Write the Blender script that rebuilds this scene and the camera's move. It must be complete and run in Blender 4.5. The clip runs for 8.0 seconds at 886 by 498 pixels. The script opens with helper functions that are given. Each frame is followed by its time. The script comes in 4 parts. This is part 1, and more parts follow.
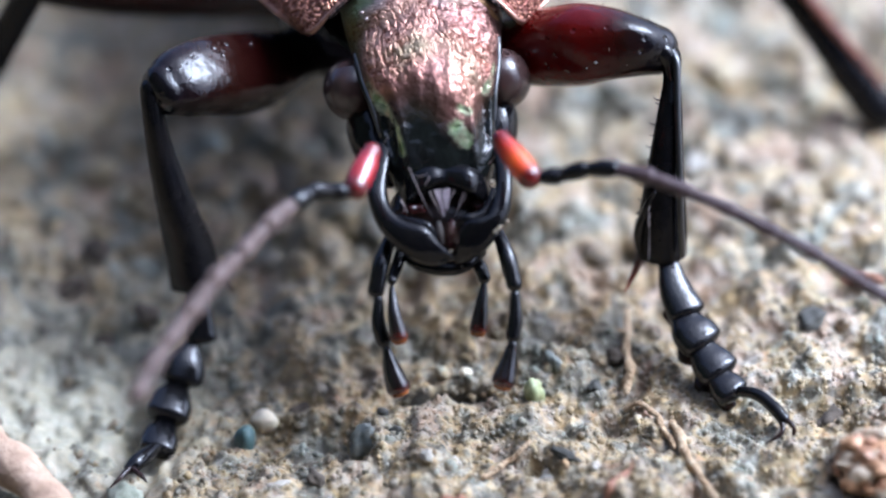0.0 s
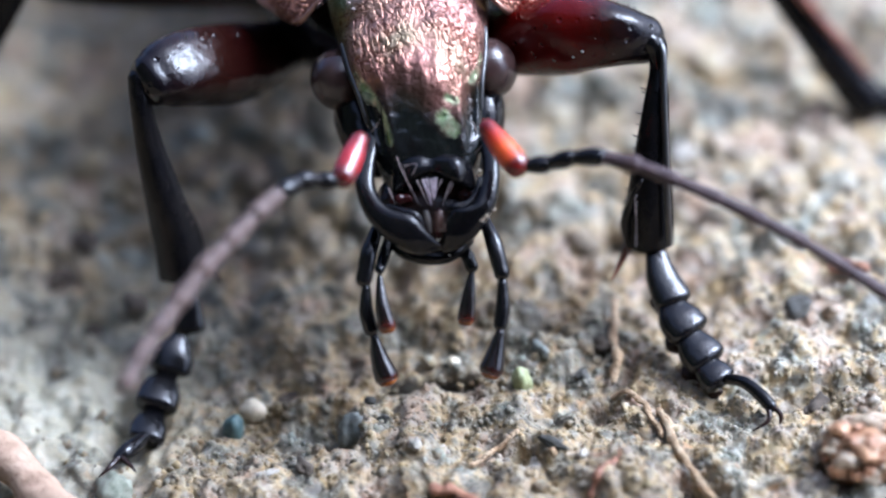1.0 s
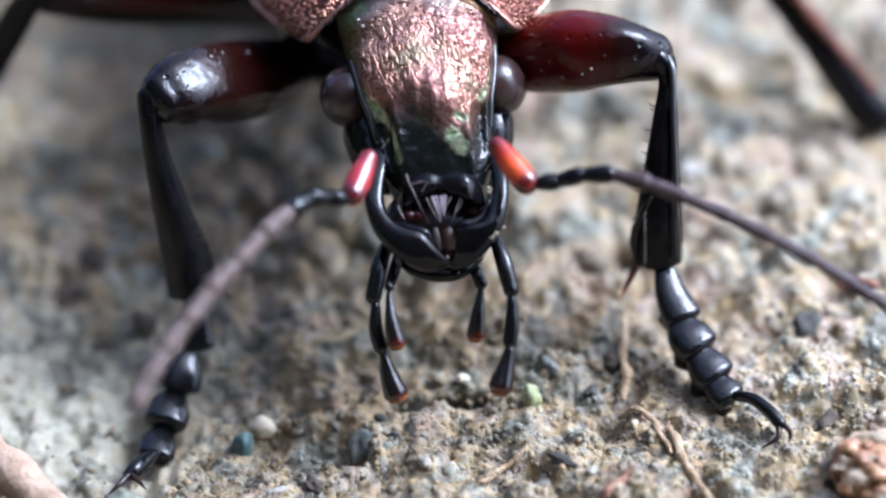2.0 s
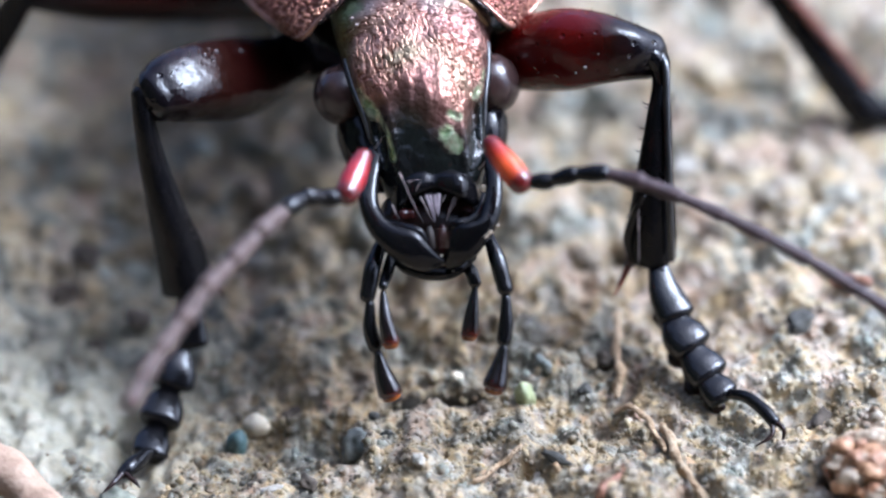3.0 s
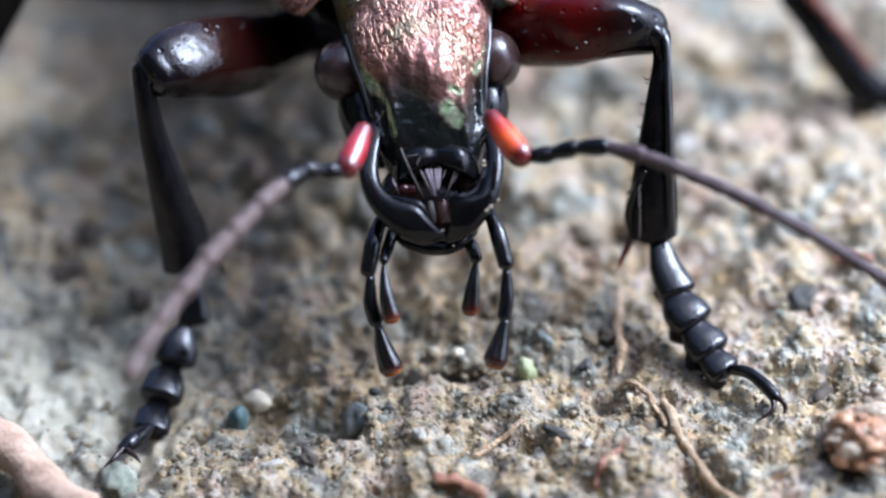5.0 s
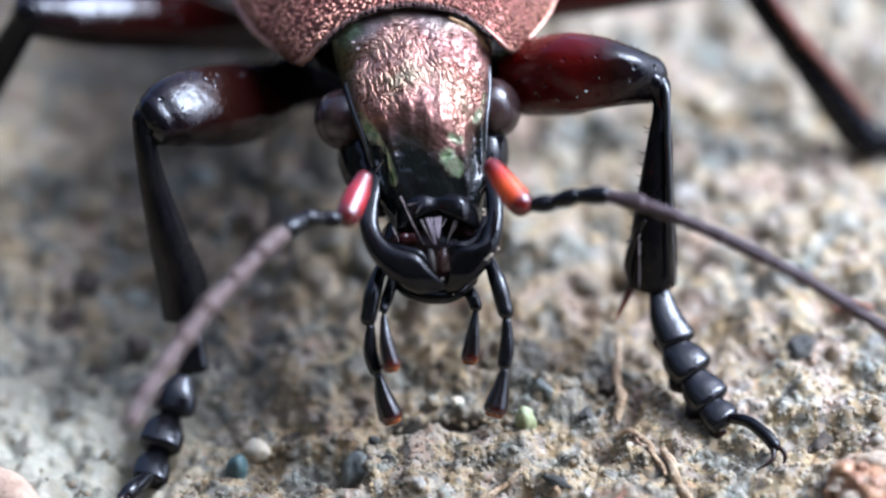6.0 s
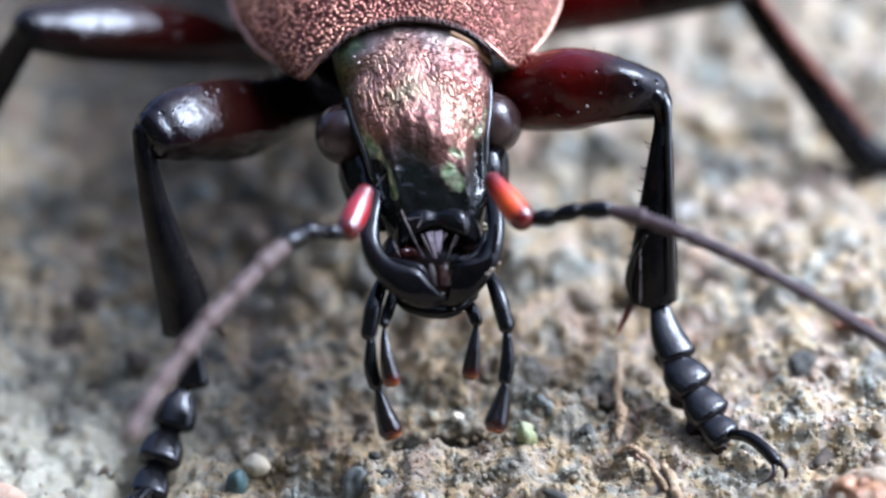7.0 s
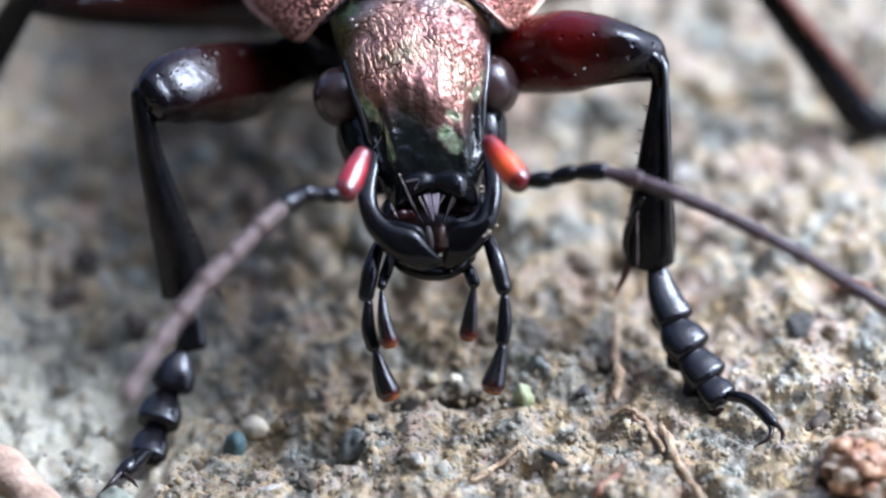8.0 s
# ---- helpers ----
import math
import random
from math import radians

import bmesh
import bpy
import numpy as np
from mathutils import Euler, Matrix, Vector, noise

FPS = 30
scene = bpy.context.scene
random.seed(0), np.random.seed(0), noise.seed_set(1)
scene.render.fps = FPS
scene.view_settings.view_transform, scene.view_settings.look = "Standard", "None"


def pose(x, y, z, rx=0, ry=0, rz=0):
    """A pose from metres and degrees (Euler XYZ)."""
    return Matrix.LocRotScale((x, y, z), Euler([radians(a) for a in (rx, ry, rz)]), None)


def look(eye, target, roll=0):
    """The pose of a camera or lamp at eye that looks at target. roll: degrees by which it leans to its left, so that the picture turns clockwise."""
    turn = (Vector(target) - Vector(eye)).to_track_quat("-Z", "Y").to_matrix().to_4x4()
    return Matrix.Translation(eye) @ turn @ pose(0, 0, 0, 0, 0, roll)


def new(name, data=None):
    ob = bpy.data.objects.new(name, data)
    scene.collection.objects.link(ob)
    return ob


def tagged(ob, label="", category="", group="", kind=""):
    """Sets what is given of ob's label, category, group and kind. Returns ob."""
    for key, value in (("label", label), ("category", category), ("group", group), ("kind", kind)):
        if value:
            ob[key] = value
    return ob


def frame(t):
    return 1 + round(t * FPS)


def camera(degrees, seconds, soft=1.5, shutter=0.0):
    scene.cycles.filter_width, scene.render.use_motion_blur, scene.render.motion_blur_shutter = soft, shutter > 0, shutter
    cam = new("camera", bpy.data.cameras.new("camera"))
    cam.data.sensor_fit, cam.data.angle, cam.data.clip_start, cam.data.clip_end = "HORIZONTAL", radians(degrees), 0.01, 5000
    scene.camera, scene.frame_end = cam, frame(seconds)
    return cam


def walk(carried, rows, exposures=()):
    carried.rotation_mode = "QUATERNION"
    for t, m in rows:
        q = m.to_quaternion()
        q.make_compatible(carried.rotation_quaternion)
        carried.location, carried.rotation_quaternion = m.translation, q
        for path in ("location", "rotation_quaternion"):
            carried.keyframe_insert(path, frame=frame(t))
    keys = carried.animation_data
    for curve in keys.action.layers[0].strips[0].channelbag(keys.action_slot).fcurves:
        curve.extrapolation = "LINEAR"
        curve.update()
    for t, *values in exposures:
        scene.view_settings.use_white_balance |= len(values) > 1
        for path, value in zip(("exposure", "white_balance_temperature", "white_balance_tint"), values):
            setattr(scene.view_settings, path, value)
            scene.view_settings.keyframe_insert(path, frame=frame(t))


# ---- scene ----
MM = 0.001
LEAN = radians(40)

cam = camera(12.7805, 8.0, soft=2.4)
cam.data.dof.use_dof = True
cam.data.dof.focus_distance = 0.0696
cam.data.dof.aperture_fstop = 38.0
walk(cam, [
    (0.0, pose(0.000051, -0.052456, 0.048466, 48.7522, 0.0746, 0.1927)),
    (0.2, pose(-0.000032, -0.052504, 0.048468, 48.6701, 0.0164, 0.1019)),
    (0.5, pose(-0.000156, -0.052576, 0.048471, 48.6286, -0.0709, -0.0950)),
    (0.7, pose(-0.000064, -0.052651, 0.048442, 48.6789, -0.0011, -0.1163)),
    (1.0, pose(0.000074, -0.052764, 0.048399, 48.8022, 0.1036, -0.0497)),
    (1.2, pose(0.000045, -0.052788, 0.048381, 48.8482, 0.1334, -0.0920)),
    (1.5, pose(0.000001, -0.052825, 0.048354, 48.9229, 0.1780, -0.0801)),
    (1.7, pose(-0.000034, -0.052770, 0.048429, 48.9169, 0.1539, -0.0507)),
    (2.8, pose(-0.000223, -0.052469, 0.048838, 48.7211, 0.0214, -0.1866)),
    (3.0, pose(-0.000258, -0.052414, 0.048913, 48.5205, -0.0027, -0.2578)),
    (3.2, pose(-0.000244, -0.052477, 0.048831, 48.4528, -0.0170, -0.2729)),
    (3.5, pose(-0.000224, -0.052571, 0.048707, 48.4380, -0.0385, -0.2978)),
    (3.7, pose(-0.000175, -0.052647, 0.048613, 48.4898, -0.0129, -0.2757)),
    (4.0, pose(-0.000102, -0.052760, 0.048471, 48.6022, 0.0255, -0.2278)),
    (4.2, pose(-0.000063, -0.052838, 0.048390, 48.6693, 0.0565, -0.2096)),
    (5.3, pose(0.000151, -0.053269, 0.047942, 49.3220, 0.2269, -0.0009)),
    (5.5, pose(0.000190, -0.053347, 0.047861, 49.5357, 0.2579, -0.0390)),
    (5.8, pose(-0.000061, -0.053250, 0.047953, 49.7219, 0.0931, -0.1894)),
    (6.0, pose(-0.000228, -0.053185, 0.048015, 49.8383, -0.0168, -0.1964)),
    (6.2, pose(-0.000343, -0.053144, 0.047983, 50.0447, -0.0828, -0.1450)),
    (6.5, pose(-0.000516, -0.053082, 0.047935, 50.2256, -0.1819, -0.2032)),
    (6.8, pose(-0.000461, -0.053259, 0.047727, 50.4076, -0.2027, -0.2170)),
    (7.0, pose(-0.000425, -0.053377, 0.047589, 50.4223, -0.2166, -0.2281)),
    (7.2, pose(-0.000321, -0.053377, 0.047640, 50.1819, -0.1828, -0.1351)),
    (7.5, pose(-0.000166, -0.053377, 0.047716, 49.9346, -0.1321, 0.0071)),
    (7.8, pose(-0.000066, -0.053525, 0.047643, 49.9906, -0.0528, 0.0284)),
    (8.0, pose(0.000000, -0.053623, 0.047595, 50.0000, 0.0000, 0.0000)),
], exposures=[(0.0, 0.80, 4840, 9), (8.0, 0.80, 4840, 9)])

# ---- light ----
SUN_ELEVATION, SUN_AZIMUTH = radians(49), radians(75)  # azimuth: from +y towards +x
world = bpy.data.worlds.new("sky")
scene.world = world
world.use_nodes = True
wn, wl = world.node_tree.nodes, world.node_tree.links
sky = wn.new("ShaderNodeTexSky")
sky.sky_type, sky.sun_disc = "NISHITA", False
sky.air_density, sky.dust_density, sky.ozone_density = 0.38, 6.5, 0.4
sky.sun_elevation, sky.sun_rotation = SUN_ELEVATION, SUN_AZIMUTH
wn["Background"].inputs["Strength"].default_value = 0.23
wl.new(sky.outputs["Color"], wn["Background"].inputs["Color"])
sun = new("sun", bpy.data.lights.new("sun", "SUN"))
sun.data.energy, sun.data.angle, sun.data.color = 2.4, radians(28), (1.0, 0.98, 0.96)
sun_way = Vector((math.sin(SUN_AZIMUTH) * math.cos(SUN_ELEVATION), math.cos(SUN_AZIMUTH) * math.cos(SUN_ELEVATION), math.sin(SUN_ELEVATION)))
sun.matrix_world = look(sun_way, (0, 0, 0))


# ---- materials ----
class Nodes:
    """A small writer of node materials."""

    def __init__(self, name):
        self.mat = bpy.data.materials.new(name)
        self.mat.use_nodes = True
        self.n, self.l = self.mat.node_tree.nodes, self.mat.node_tree.links
        self.bsdf = self.n["Principled BSDF"]
        self.coord = self.n.new("ShaderNodeTexCoord").outputs["Object"]

    def put(self, node, socket, value):
        if hasattr(value, "links"):
            self.l.new(value, node.inputs[socket])
        else:
            node.inputs[socket].default_value = value

    def noise(self, scale, detail=4.0, rough=0.55, warp=0.0, vector=None):
        """Noise with its scale in waves per millimetre."""
        t = self.n.new("ShaderNodeTexNoise")
        self.put(t, "Vector", vector or self.coord)
        for k, v in (("Scale", scale * 1000), ("Detail", detail), ("Roughness", rough), ("Distortion", warp)):
            t.inputs[k].default_value = v
        return t.outputs["Fac"]

    def cells(self, scale, feature="F1", vector=None):
        t = self.n.new("ShaderNodeTexVoronoi")
        t.feature = feature
        self.put(t, "Vector", vector or self.coord)
        t.inputs["Scale"].default_value = scale * 1000
        return t.outputs["Distance"]

    def cell_pick(self, scale, warp=0.35):
        """One random number for each cell of a warped mosaic."""
        t = self.n.new("ShaderNodeTexNoise")
        self.put(t, "Vector", self.coord)
        t.inputs["Scale"].default_value = scale * 1300
        push = self.n.new("ShaderNodeVectorMath")
        push.operation = "MULTIPLY_ADD"
        self.put(push, 0, t.outputs["Color"])
        push.inputs[1].default_value = (warp * MM / scale,) * 3
        self.put(push, 2, self.coord)
        c = self.n.new("ShaderNodeTexVoronoi")
        self.put(c, "Vector", push.outputs["Vector"])
        c.inputs["Scale"].default_value = scale * 1000
        sep = self.n.new("ShaderNodeSeparateColor")
        self.put(sep, "Color", c.outputs["Color"])
        return sep.outputs[0]

    def squeeze(self, way, factor):
        """Coordinates drawn out along a direction."""
        turn = self.n.new("ShaderNodeMapping")
        turn.vector_type = "TEXTURE"
        turn.inputs["Rotation"].default_value = Vector(way).to_track_quat("Y", "Z").to_euler()
        turn.inputs["Scale"].default_value = (1, factor, 1)
        self.put(turn, "Vector", self.coord)
        return turn.outputs["Vector"]

    def warped(self, vector, scale, push):
        """Coordinates pushed about by a noise, by some millimetres."""
        t = self.n.new("ShaderNodeTexNoise")
        self.put(t, "Vector", self.coord)
        t.inputs["Scale"].default_value = scale * 1000
        add = self.n.new("ShaderNodeVectorMath")
        add.operation = "MULTIPLY_ADD"
        self.put(add, 0, t.outputs["Color"])
        add.inputs[1].default_value = (push * MM,) * 3
        self.put(add, 2, vector)
        return add.outputs["Vector"]

    def along(self, start, end):
        """0 at start, 1 at end, in millimetres of the world."""
        start, end = Vector(start) * MM, Vector(end) * MM
        sub = self.n.new("ShaderNodeVectorMath")
        sub.operation = "SUBTRACT"
        self.put(sub, 0, self.coord)
        sub.inputs[1].default_value = start
        dot = self.n.new("ShaderNodeVectorMath")
        dot.operation = "DOT_PRODUCT"
        self.put(dot, 0, sub.outputs["Vector"])
        dot.inputs[1].default_value = (end - start) / (end - start).length_squared
        return dot.outputs["Value"]

    def near(self, place):
        """The distance from a place, in millimetres."""
        d = self.n.new("ShaderNodeVectorMath")
        d.operation = "DISTANCE"
        self.put(d, 0, self.coord)
        d.inputs[1].default_value = Vector(place) * MM
        return self.math("MULTIPLY", d.outputs["Value"], 1000.0)

    def streak(self, start, end):
        """The distance from a short line, in millimetres."""
        start, end = Vector(start) * MM, Vector(end) * MM
        f = self.math("MINIMUM", self.math("MAXIMUM", self.along(start / MM, end / MM), 0.0), 1.0)
        foot = self.n.new("ShaderNodeVectorMath")
        foot.operation = "MULTIPLY_ADD"
        self.put(foot, 0, f)
        foot.inputs[1].default_value, foot.inputs[2].default_value = end - start, start
        d = self.n.new("ShaderNodeVectorMath")
        d.operation = "DISTANCE"
        self.put(d, 0, self.coord)
        self.put(d, 1, foot.outputs["Vector"])
        return self.math("MULTIPLY", d.outputs["Value"], 1000.0)

    def ramp(self, fac, stops, ease="LINEAR"):
        r = self.n.new("ShaderNodeValToRGB")
        r.color_ramp.interpolation = ease
        while len(r.color_ramp.elements) < len(stops):
            r.color_ramp.elements.new(0.5)
        for e, (p, c) in zip(r.color_ramp.elements, stops):
            e.position, e.color = p, (*c, 1) if len(c) == 3 else c
        self.put(r, "Fac", fac)
        return r.outputs["Color"]

    def math(self, op, a, b=0.0):
        m = self.n.new("ShaderNodeMath")
        m.operation = op
        self.put(m, 0, a)
        self.put(m, 1, b)
        return m.outputs["Value"]

    def mix(self, fac, a, b, blend="MIX"):
        m = self.n.new("ShaderNodeMix")
        m.data_type, m.blend_type = "RGBA", blend
        self.put(m, 0, fac)
        for k, v in ((6, a), (7, b)):
            self.put(m, k, (*v, 1) if isinstance(v, tuple) and len(v) == 3 else v)
        return m.outputs[2]

    def bump(self, height, distance, strength=1.0, under=None):
        b = self.n.new("ShaderNodeBump")
        b.inputs["Distance"].default_value, b.inputs["Strength"].default_value = distance * MM, strength
        self.put(b, "Height", height)
        if under:
            self.l.new(under, b.inputs["Normal"])
        return b.outputs["Normal"]

    def done(self, color, rough, normal=None, **more):
        self.put(self.bsdf, "Base Color", (*color, 1) if isinstance(color, tuple) else color)
        self.put(self.bsdf, "Roughness", rough)
        if normal:
            self.put(self.bsdf, "Normal", normal)
        for k, v in more.items():
            self.put(self.bsdf, k.replace("_", " "), v)
        return self.mat


def chitin(name="black_chitin", dark=(0.003, 0.003, 0.004), light=(0.007, 0.006, 0.006), rough=0.06, gloss=0.32):
    m = Nodes(name)
    col = m.ramp(m.noise(2.2), [(0.35, dark), (0.75, light)])
    r = m.ramp(m.noise(5.0), [(0.3, (rough,) * 3), (0.8, (rough + 0.06,) * 3)])
    nrm = m.bump(m.noise(14.0, 3.0), 0.007, 0.5, m.bump(m.noise(2.0), 0.05, 0.5))
    return m.done(col, r, nrm, Specular_IOR_Level=gloss)


def femur_chitin(start, end, red_lit=1.0, black=0.66):
    """Deep red chitin that turns black at the knee, its red scaled for lit and shaded legs."""
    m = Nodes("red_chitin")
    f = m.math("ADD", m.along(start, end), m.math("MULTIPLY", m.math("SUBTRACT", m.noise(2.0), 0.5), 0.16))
    col = m.ramp(f, [(0.0, (0.024 * red_lit, 0.0015, 0.0010)), (0.25, (0.05 * red_lit, 0.0015, 0.0012)), (black - 0.2, (0.042 * red_lit, 0.0015, 0.0012)), (black, (0.010, 0.003, 0.002)), (1.0, (0.004, 0.003, 0.004))])
    pits = m.ramp(m.cells(3.4), [(0.0, (0, 0, 0)), (0.2, (1, 1, 1))])
    r = m.ramp(m.noise(4.0), [(0.3, (0.09,) * 3), (0.8, (0.18,) * 3)])
    return m.done(col, r, m.bump(pits, 0.035, 0.8, m.bump(m.noise(8.0, 3.0), 0.012, 1.0, m.bump(m.noise(1.2, 2.0), 0.12, 0.6))), Specular_IOR_Level=0.32)


def copper_head(nape, mouth, mid, across, streaks):
    """Wrinkled metallic copper, greenish at its fringe, black towards the mouth."""
    m = Nodes("wrinkled_copper")
    f = m.math("ADD", m.along(nape, mouth), m.math("MULTIPLY", m.math("SUBTRACT", m.noise(2.2), 0.5), 0.13))
    side = m.along(mid, Vector(mid) + Vector(across) * 0.46)
    off = m.math("ADD", side, 0.45)
    tongue = m.math("MAXIMUM", m.math("SUBTRACT", 1.0, m.math("MULTIPLY", off, off)), 0.0)
    f = m.math("ADD", f, m.math("MULTIPLY", tongue, 0.10))
    outer = m.math("ADD", m.math("MULTIPLY", m.math("MAXIMUM", m.math("SUBTRACT", m.math("ABSOLUTE", side), 1.4), 0.0), 0.28), m.math("MULTIPLY", m.math("MAXIMUM", m.math("MULTIPLY", side, -1.0), 0.0), 0.07))
    f = m.math("ADD", f, m.math("MULTIPLY", outer, m.ramp(f, [(0.56, (0.0,) * 3), (0.72, (1.0,) * 3)])))
    flank = m.math("MULTIPLY", m.math("ADD", m.math("ADD", m.math("ABSOLUTE", m.math("SUBTRACT", side, 0.3)), m.math("MULTIPLY", m.math("MAXIMUM", m.math("SUBTRACT", 0.36, f), 0.0), 3.2)), m.math("MULTIPLY", m.math("SUBTRACT", m.noise(2.6, 4.0), 0.5), 1.8)), 0.25)
    body = m.ramp(f, [(0.0, (0.28, 0.255, 0.235)), (0.17, (0.32, 0.275, 0.25)), (0.27, (0.38, 0.235, 0.20)), (0.58, (0.38, 0.215, 0.185)), (0.67, (0.30, 0.16, 0.136)), (0.77, (0.12, 0.065, 0.052)), (0.85, (0.025, 0.018, 0.014)), (0.92, (0.006, 0.007, 0.007))])
    tint = m.ramp(m.noise(0.9, 2.0), [(0.4, (1.0, 0.9, 0.9)), (0.6, (1.0, 1.0, 0.85)), (0.75, (0.75, 1.0, 0.75))])
    col = m.mix(1.0, body, tint, "MULTIPLY")
    col = m.mix(m.ramp(flank, [(0.64, (0.0,) * 3), (0.8, (0.9,) * 3)]), col, m.mix(1.0, col, (0.46, 0.74, 0.42), "MULTIPLY"))
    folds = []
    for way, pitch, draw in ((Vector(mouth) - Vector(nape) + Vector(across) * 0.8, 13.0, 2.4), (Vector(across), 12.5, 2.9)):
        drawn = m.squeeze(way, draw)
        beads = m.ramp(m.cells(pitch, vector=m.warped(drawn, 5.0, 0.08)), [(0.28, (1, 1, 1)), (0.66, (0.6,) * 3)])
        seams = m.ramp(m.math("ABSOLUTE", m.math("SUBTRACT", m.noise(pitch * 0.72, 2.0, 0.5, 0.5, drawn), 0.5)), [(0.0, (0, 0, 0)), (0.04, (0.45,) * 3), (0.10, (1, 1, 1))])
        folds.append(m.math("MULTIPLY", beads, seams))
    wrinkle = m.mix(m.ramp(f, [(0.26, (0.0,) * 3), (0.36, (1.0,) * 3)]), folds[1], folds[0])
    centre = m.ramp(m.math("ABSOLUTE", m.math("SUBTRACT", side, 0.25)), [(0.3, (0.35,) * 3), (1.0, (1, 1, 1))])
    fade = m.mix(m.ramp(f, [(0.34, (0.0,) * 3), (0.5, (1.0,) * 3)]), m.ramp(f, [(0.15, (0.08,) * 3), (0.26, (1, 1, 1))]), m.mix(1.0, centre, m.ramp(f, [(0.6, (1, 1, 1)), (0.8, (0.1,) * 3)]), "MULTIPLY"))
    # shade in the wrinkles, darkened into the copper's colour
    groove_shade = m.ramp(m.math("SUBTRACT", 1.0, m.math("MULTIPLY", m.math("SUBTRACT", 1.0, wrinkle), fade)), [(0.1, (0.27, 0.165, 0.145)), (0.55, (1.0,) * 3)])
    col = m.mix(1.0, col, groove_shade, "MULTIPLY")
    nrm = m.bump(m.math("MULTIPLY", wrinkle, fade), 0.019, 1.0, m.bump(m.noise(22.0, 2.0), 0.005, 0.5, m.bump(m.noise(2.4, 3.0), 0.13, 0.8)))
    metal = m.ramp(f, [(0.72, (0.92,) * 3), (0.9, (0.0,) * 3)])
    for a, b, r in streaks:
        ragged = m.math("ADD", m.streak(a, b), m.math("MULTIPLY", m.math("SUBTRACT", m.noise(9.0, 6.0, 0.8), 0.5), r * 2.4))
        green = m.ramp(m.math("MULTIPLY", ragged, 1 / (2 * r)), [(0.2, (0.85,) * 3), (0.6, (0.0,) * 3)])
        # green of the metal, lightened to hold the highlight on these patches
        hue = m.ramp(m.noise(5.0, 3.0), [(0.35, (0.20, 0.28, 0.12)), (0.5, (0.46, 0.52, 0.32)), (0.65, (0.50, 0.44, 0.29))])
        col = m.mix(green, col, m.mix(1.0, hue, groove_shade, "MULTIPLY"))
        metal = m.math("MAXIMUM", metal, m.math("MULTIPLY", green, 0.85))
    return m.done(col, m.ramp(f, [(0.1, (0.46,) * 3), (0.3, (0.42,) * 3), (0.74, (0.38,) * 3), (0.88, (0.12,) * 3)]), nrm, Metallic=metal, Specular_IOR_Level=0.4)


def copper_shield(scale=12.5, name="granulate_copper"):
    """Finely granulate metallic copper."""
    m = Nodes(name)
    col = m.ramp(m.noise(0.8), [(0.3, (0.43, 0.18, 0.13)), (0.55, (0.56, 0.28, 0.185)), (0.8, (0.62, 0.36, 0.20))])
    grain = m.ramp(m.cells(scale), [(0.05, (1, 1, 1)), (0.7, (0, 0, 0))])
    # shade between the granules, coloured into the gaps
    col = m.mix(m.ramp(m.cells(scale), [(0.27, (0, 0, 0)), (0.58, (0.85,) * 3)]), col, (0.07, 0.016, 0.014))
    nrm = m.bump(grain, 0.06, 1.0, m.bump(m.noise(2.5), 0.06, 0.6))
    return m.done(col, 0.36, nrm, Metallic=0.85)


def soft_matt(name, stops, scale, rough=0.75, relief=0.02, **more):
    m = Nodes(name)
    nrm = m.bump(m.noise(scale * 4), relief, 0.8, m.bump(m.noise(scale), relief * 3, 0.6))
    return m.done(m.ramp(m.noise(scale, 6.0, 0.65), stops), rough, nrm, **more)


def translucent(name, stops, way, sss=0.2, rough=0.15):
    """Clear coloured chitin whose colour changes along a line."""
    m = Nodes(name)
    f = m.math("ADD", m.along(*way), m.math("MULTIPLY", m.math("SUBTRACT", m.noise(3.0), 0.5), 0.2))
    nrm = m.bump(m.noise(8.0), 0.015, 0.5)
    return m.done(m.ramp(f, stops), rough, nrm, Subsurface_Weight=sss, Subsurface_Radius=(1.0, 0.35, 0.15), Subsurface_Scale=0.00025, Specular_IOR_Level=0.8)


GRIT = [(0.0, (0.03, 0.027, 0.024)), (0.1, (0.07, 0.06, 0.05)), (0.22, (0.17, 0.12, 0.07)), (0.38, (0.30, 0.225, 0.135)), (0.52, (0.39, 0.315, 0.215)), (0.66, (0.31, 0.295, 0.25)), (0.78, (0.50, 0.44, 0.35)), (0.84, (0.17, 0.20, 0.17)), (0.88, (0.36, 0.20, 0.10)), (0.93, (0.56, 0.53, 0.47)), (1.0, (0.50, 0.39, 0.21))]


def dark_patch(m):
    """The ragged patch of darker, browner ground before the beetle."""
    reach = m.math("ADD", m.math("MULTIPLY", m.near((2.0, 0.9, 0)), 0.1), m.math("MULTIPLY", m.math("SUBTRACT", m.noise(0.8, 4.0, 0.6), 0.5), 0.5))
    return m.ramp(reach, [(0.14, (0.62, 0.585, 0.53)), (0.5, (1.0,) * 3)])


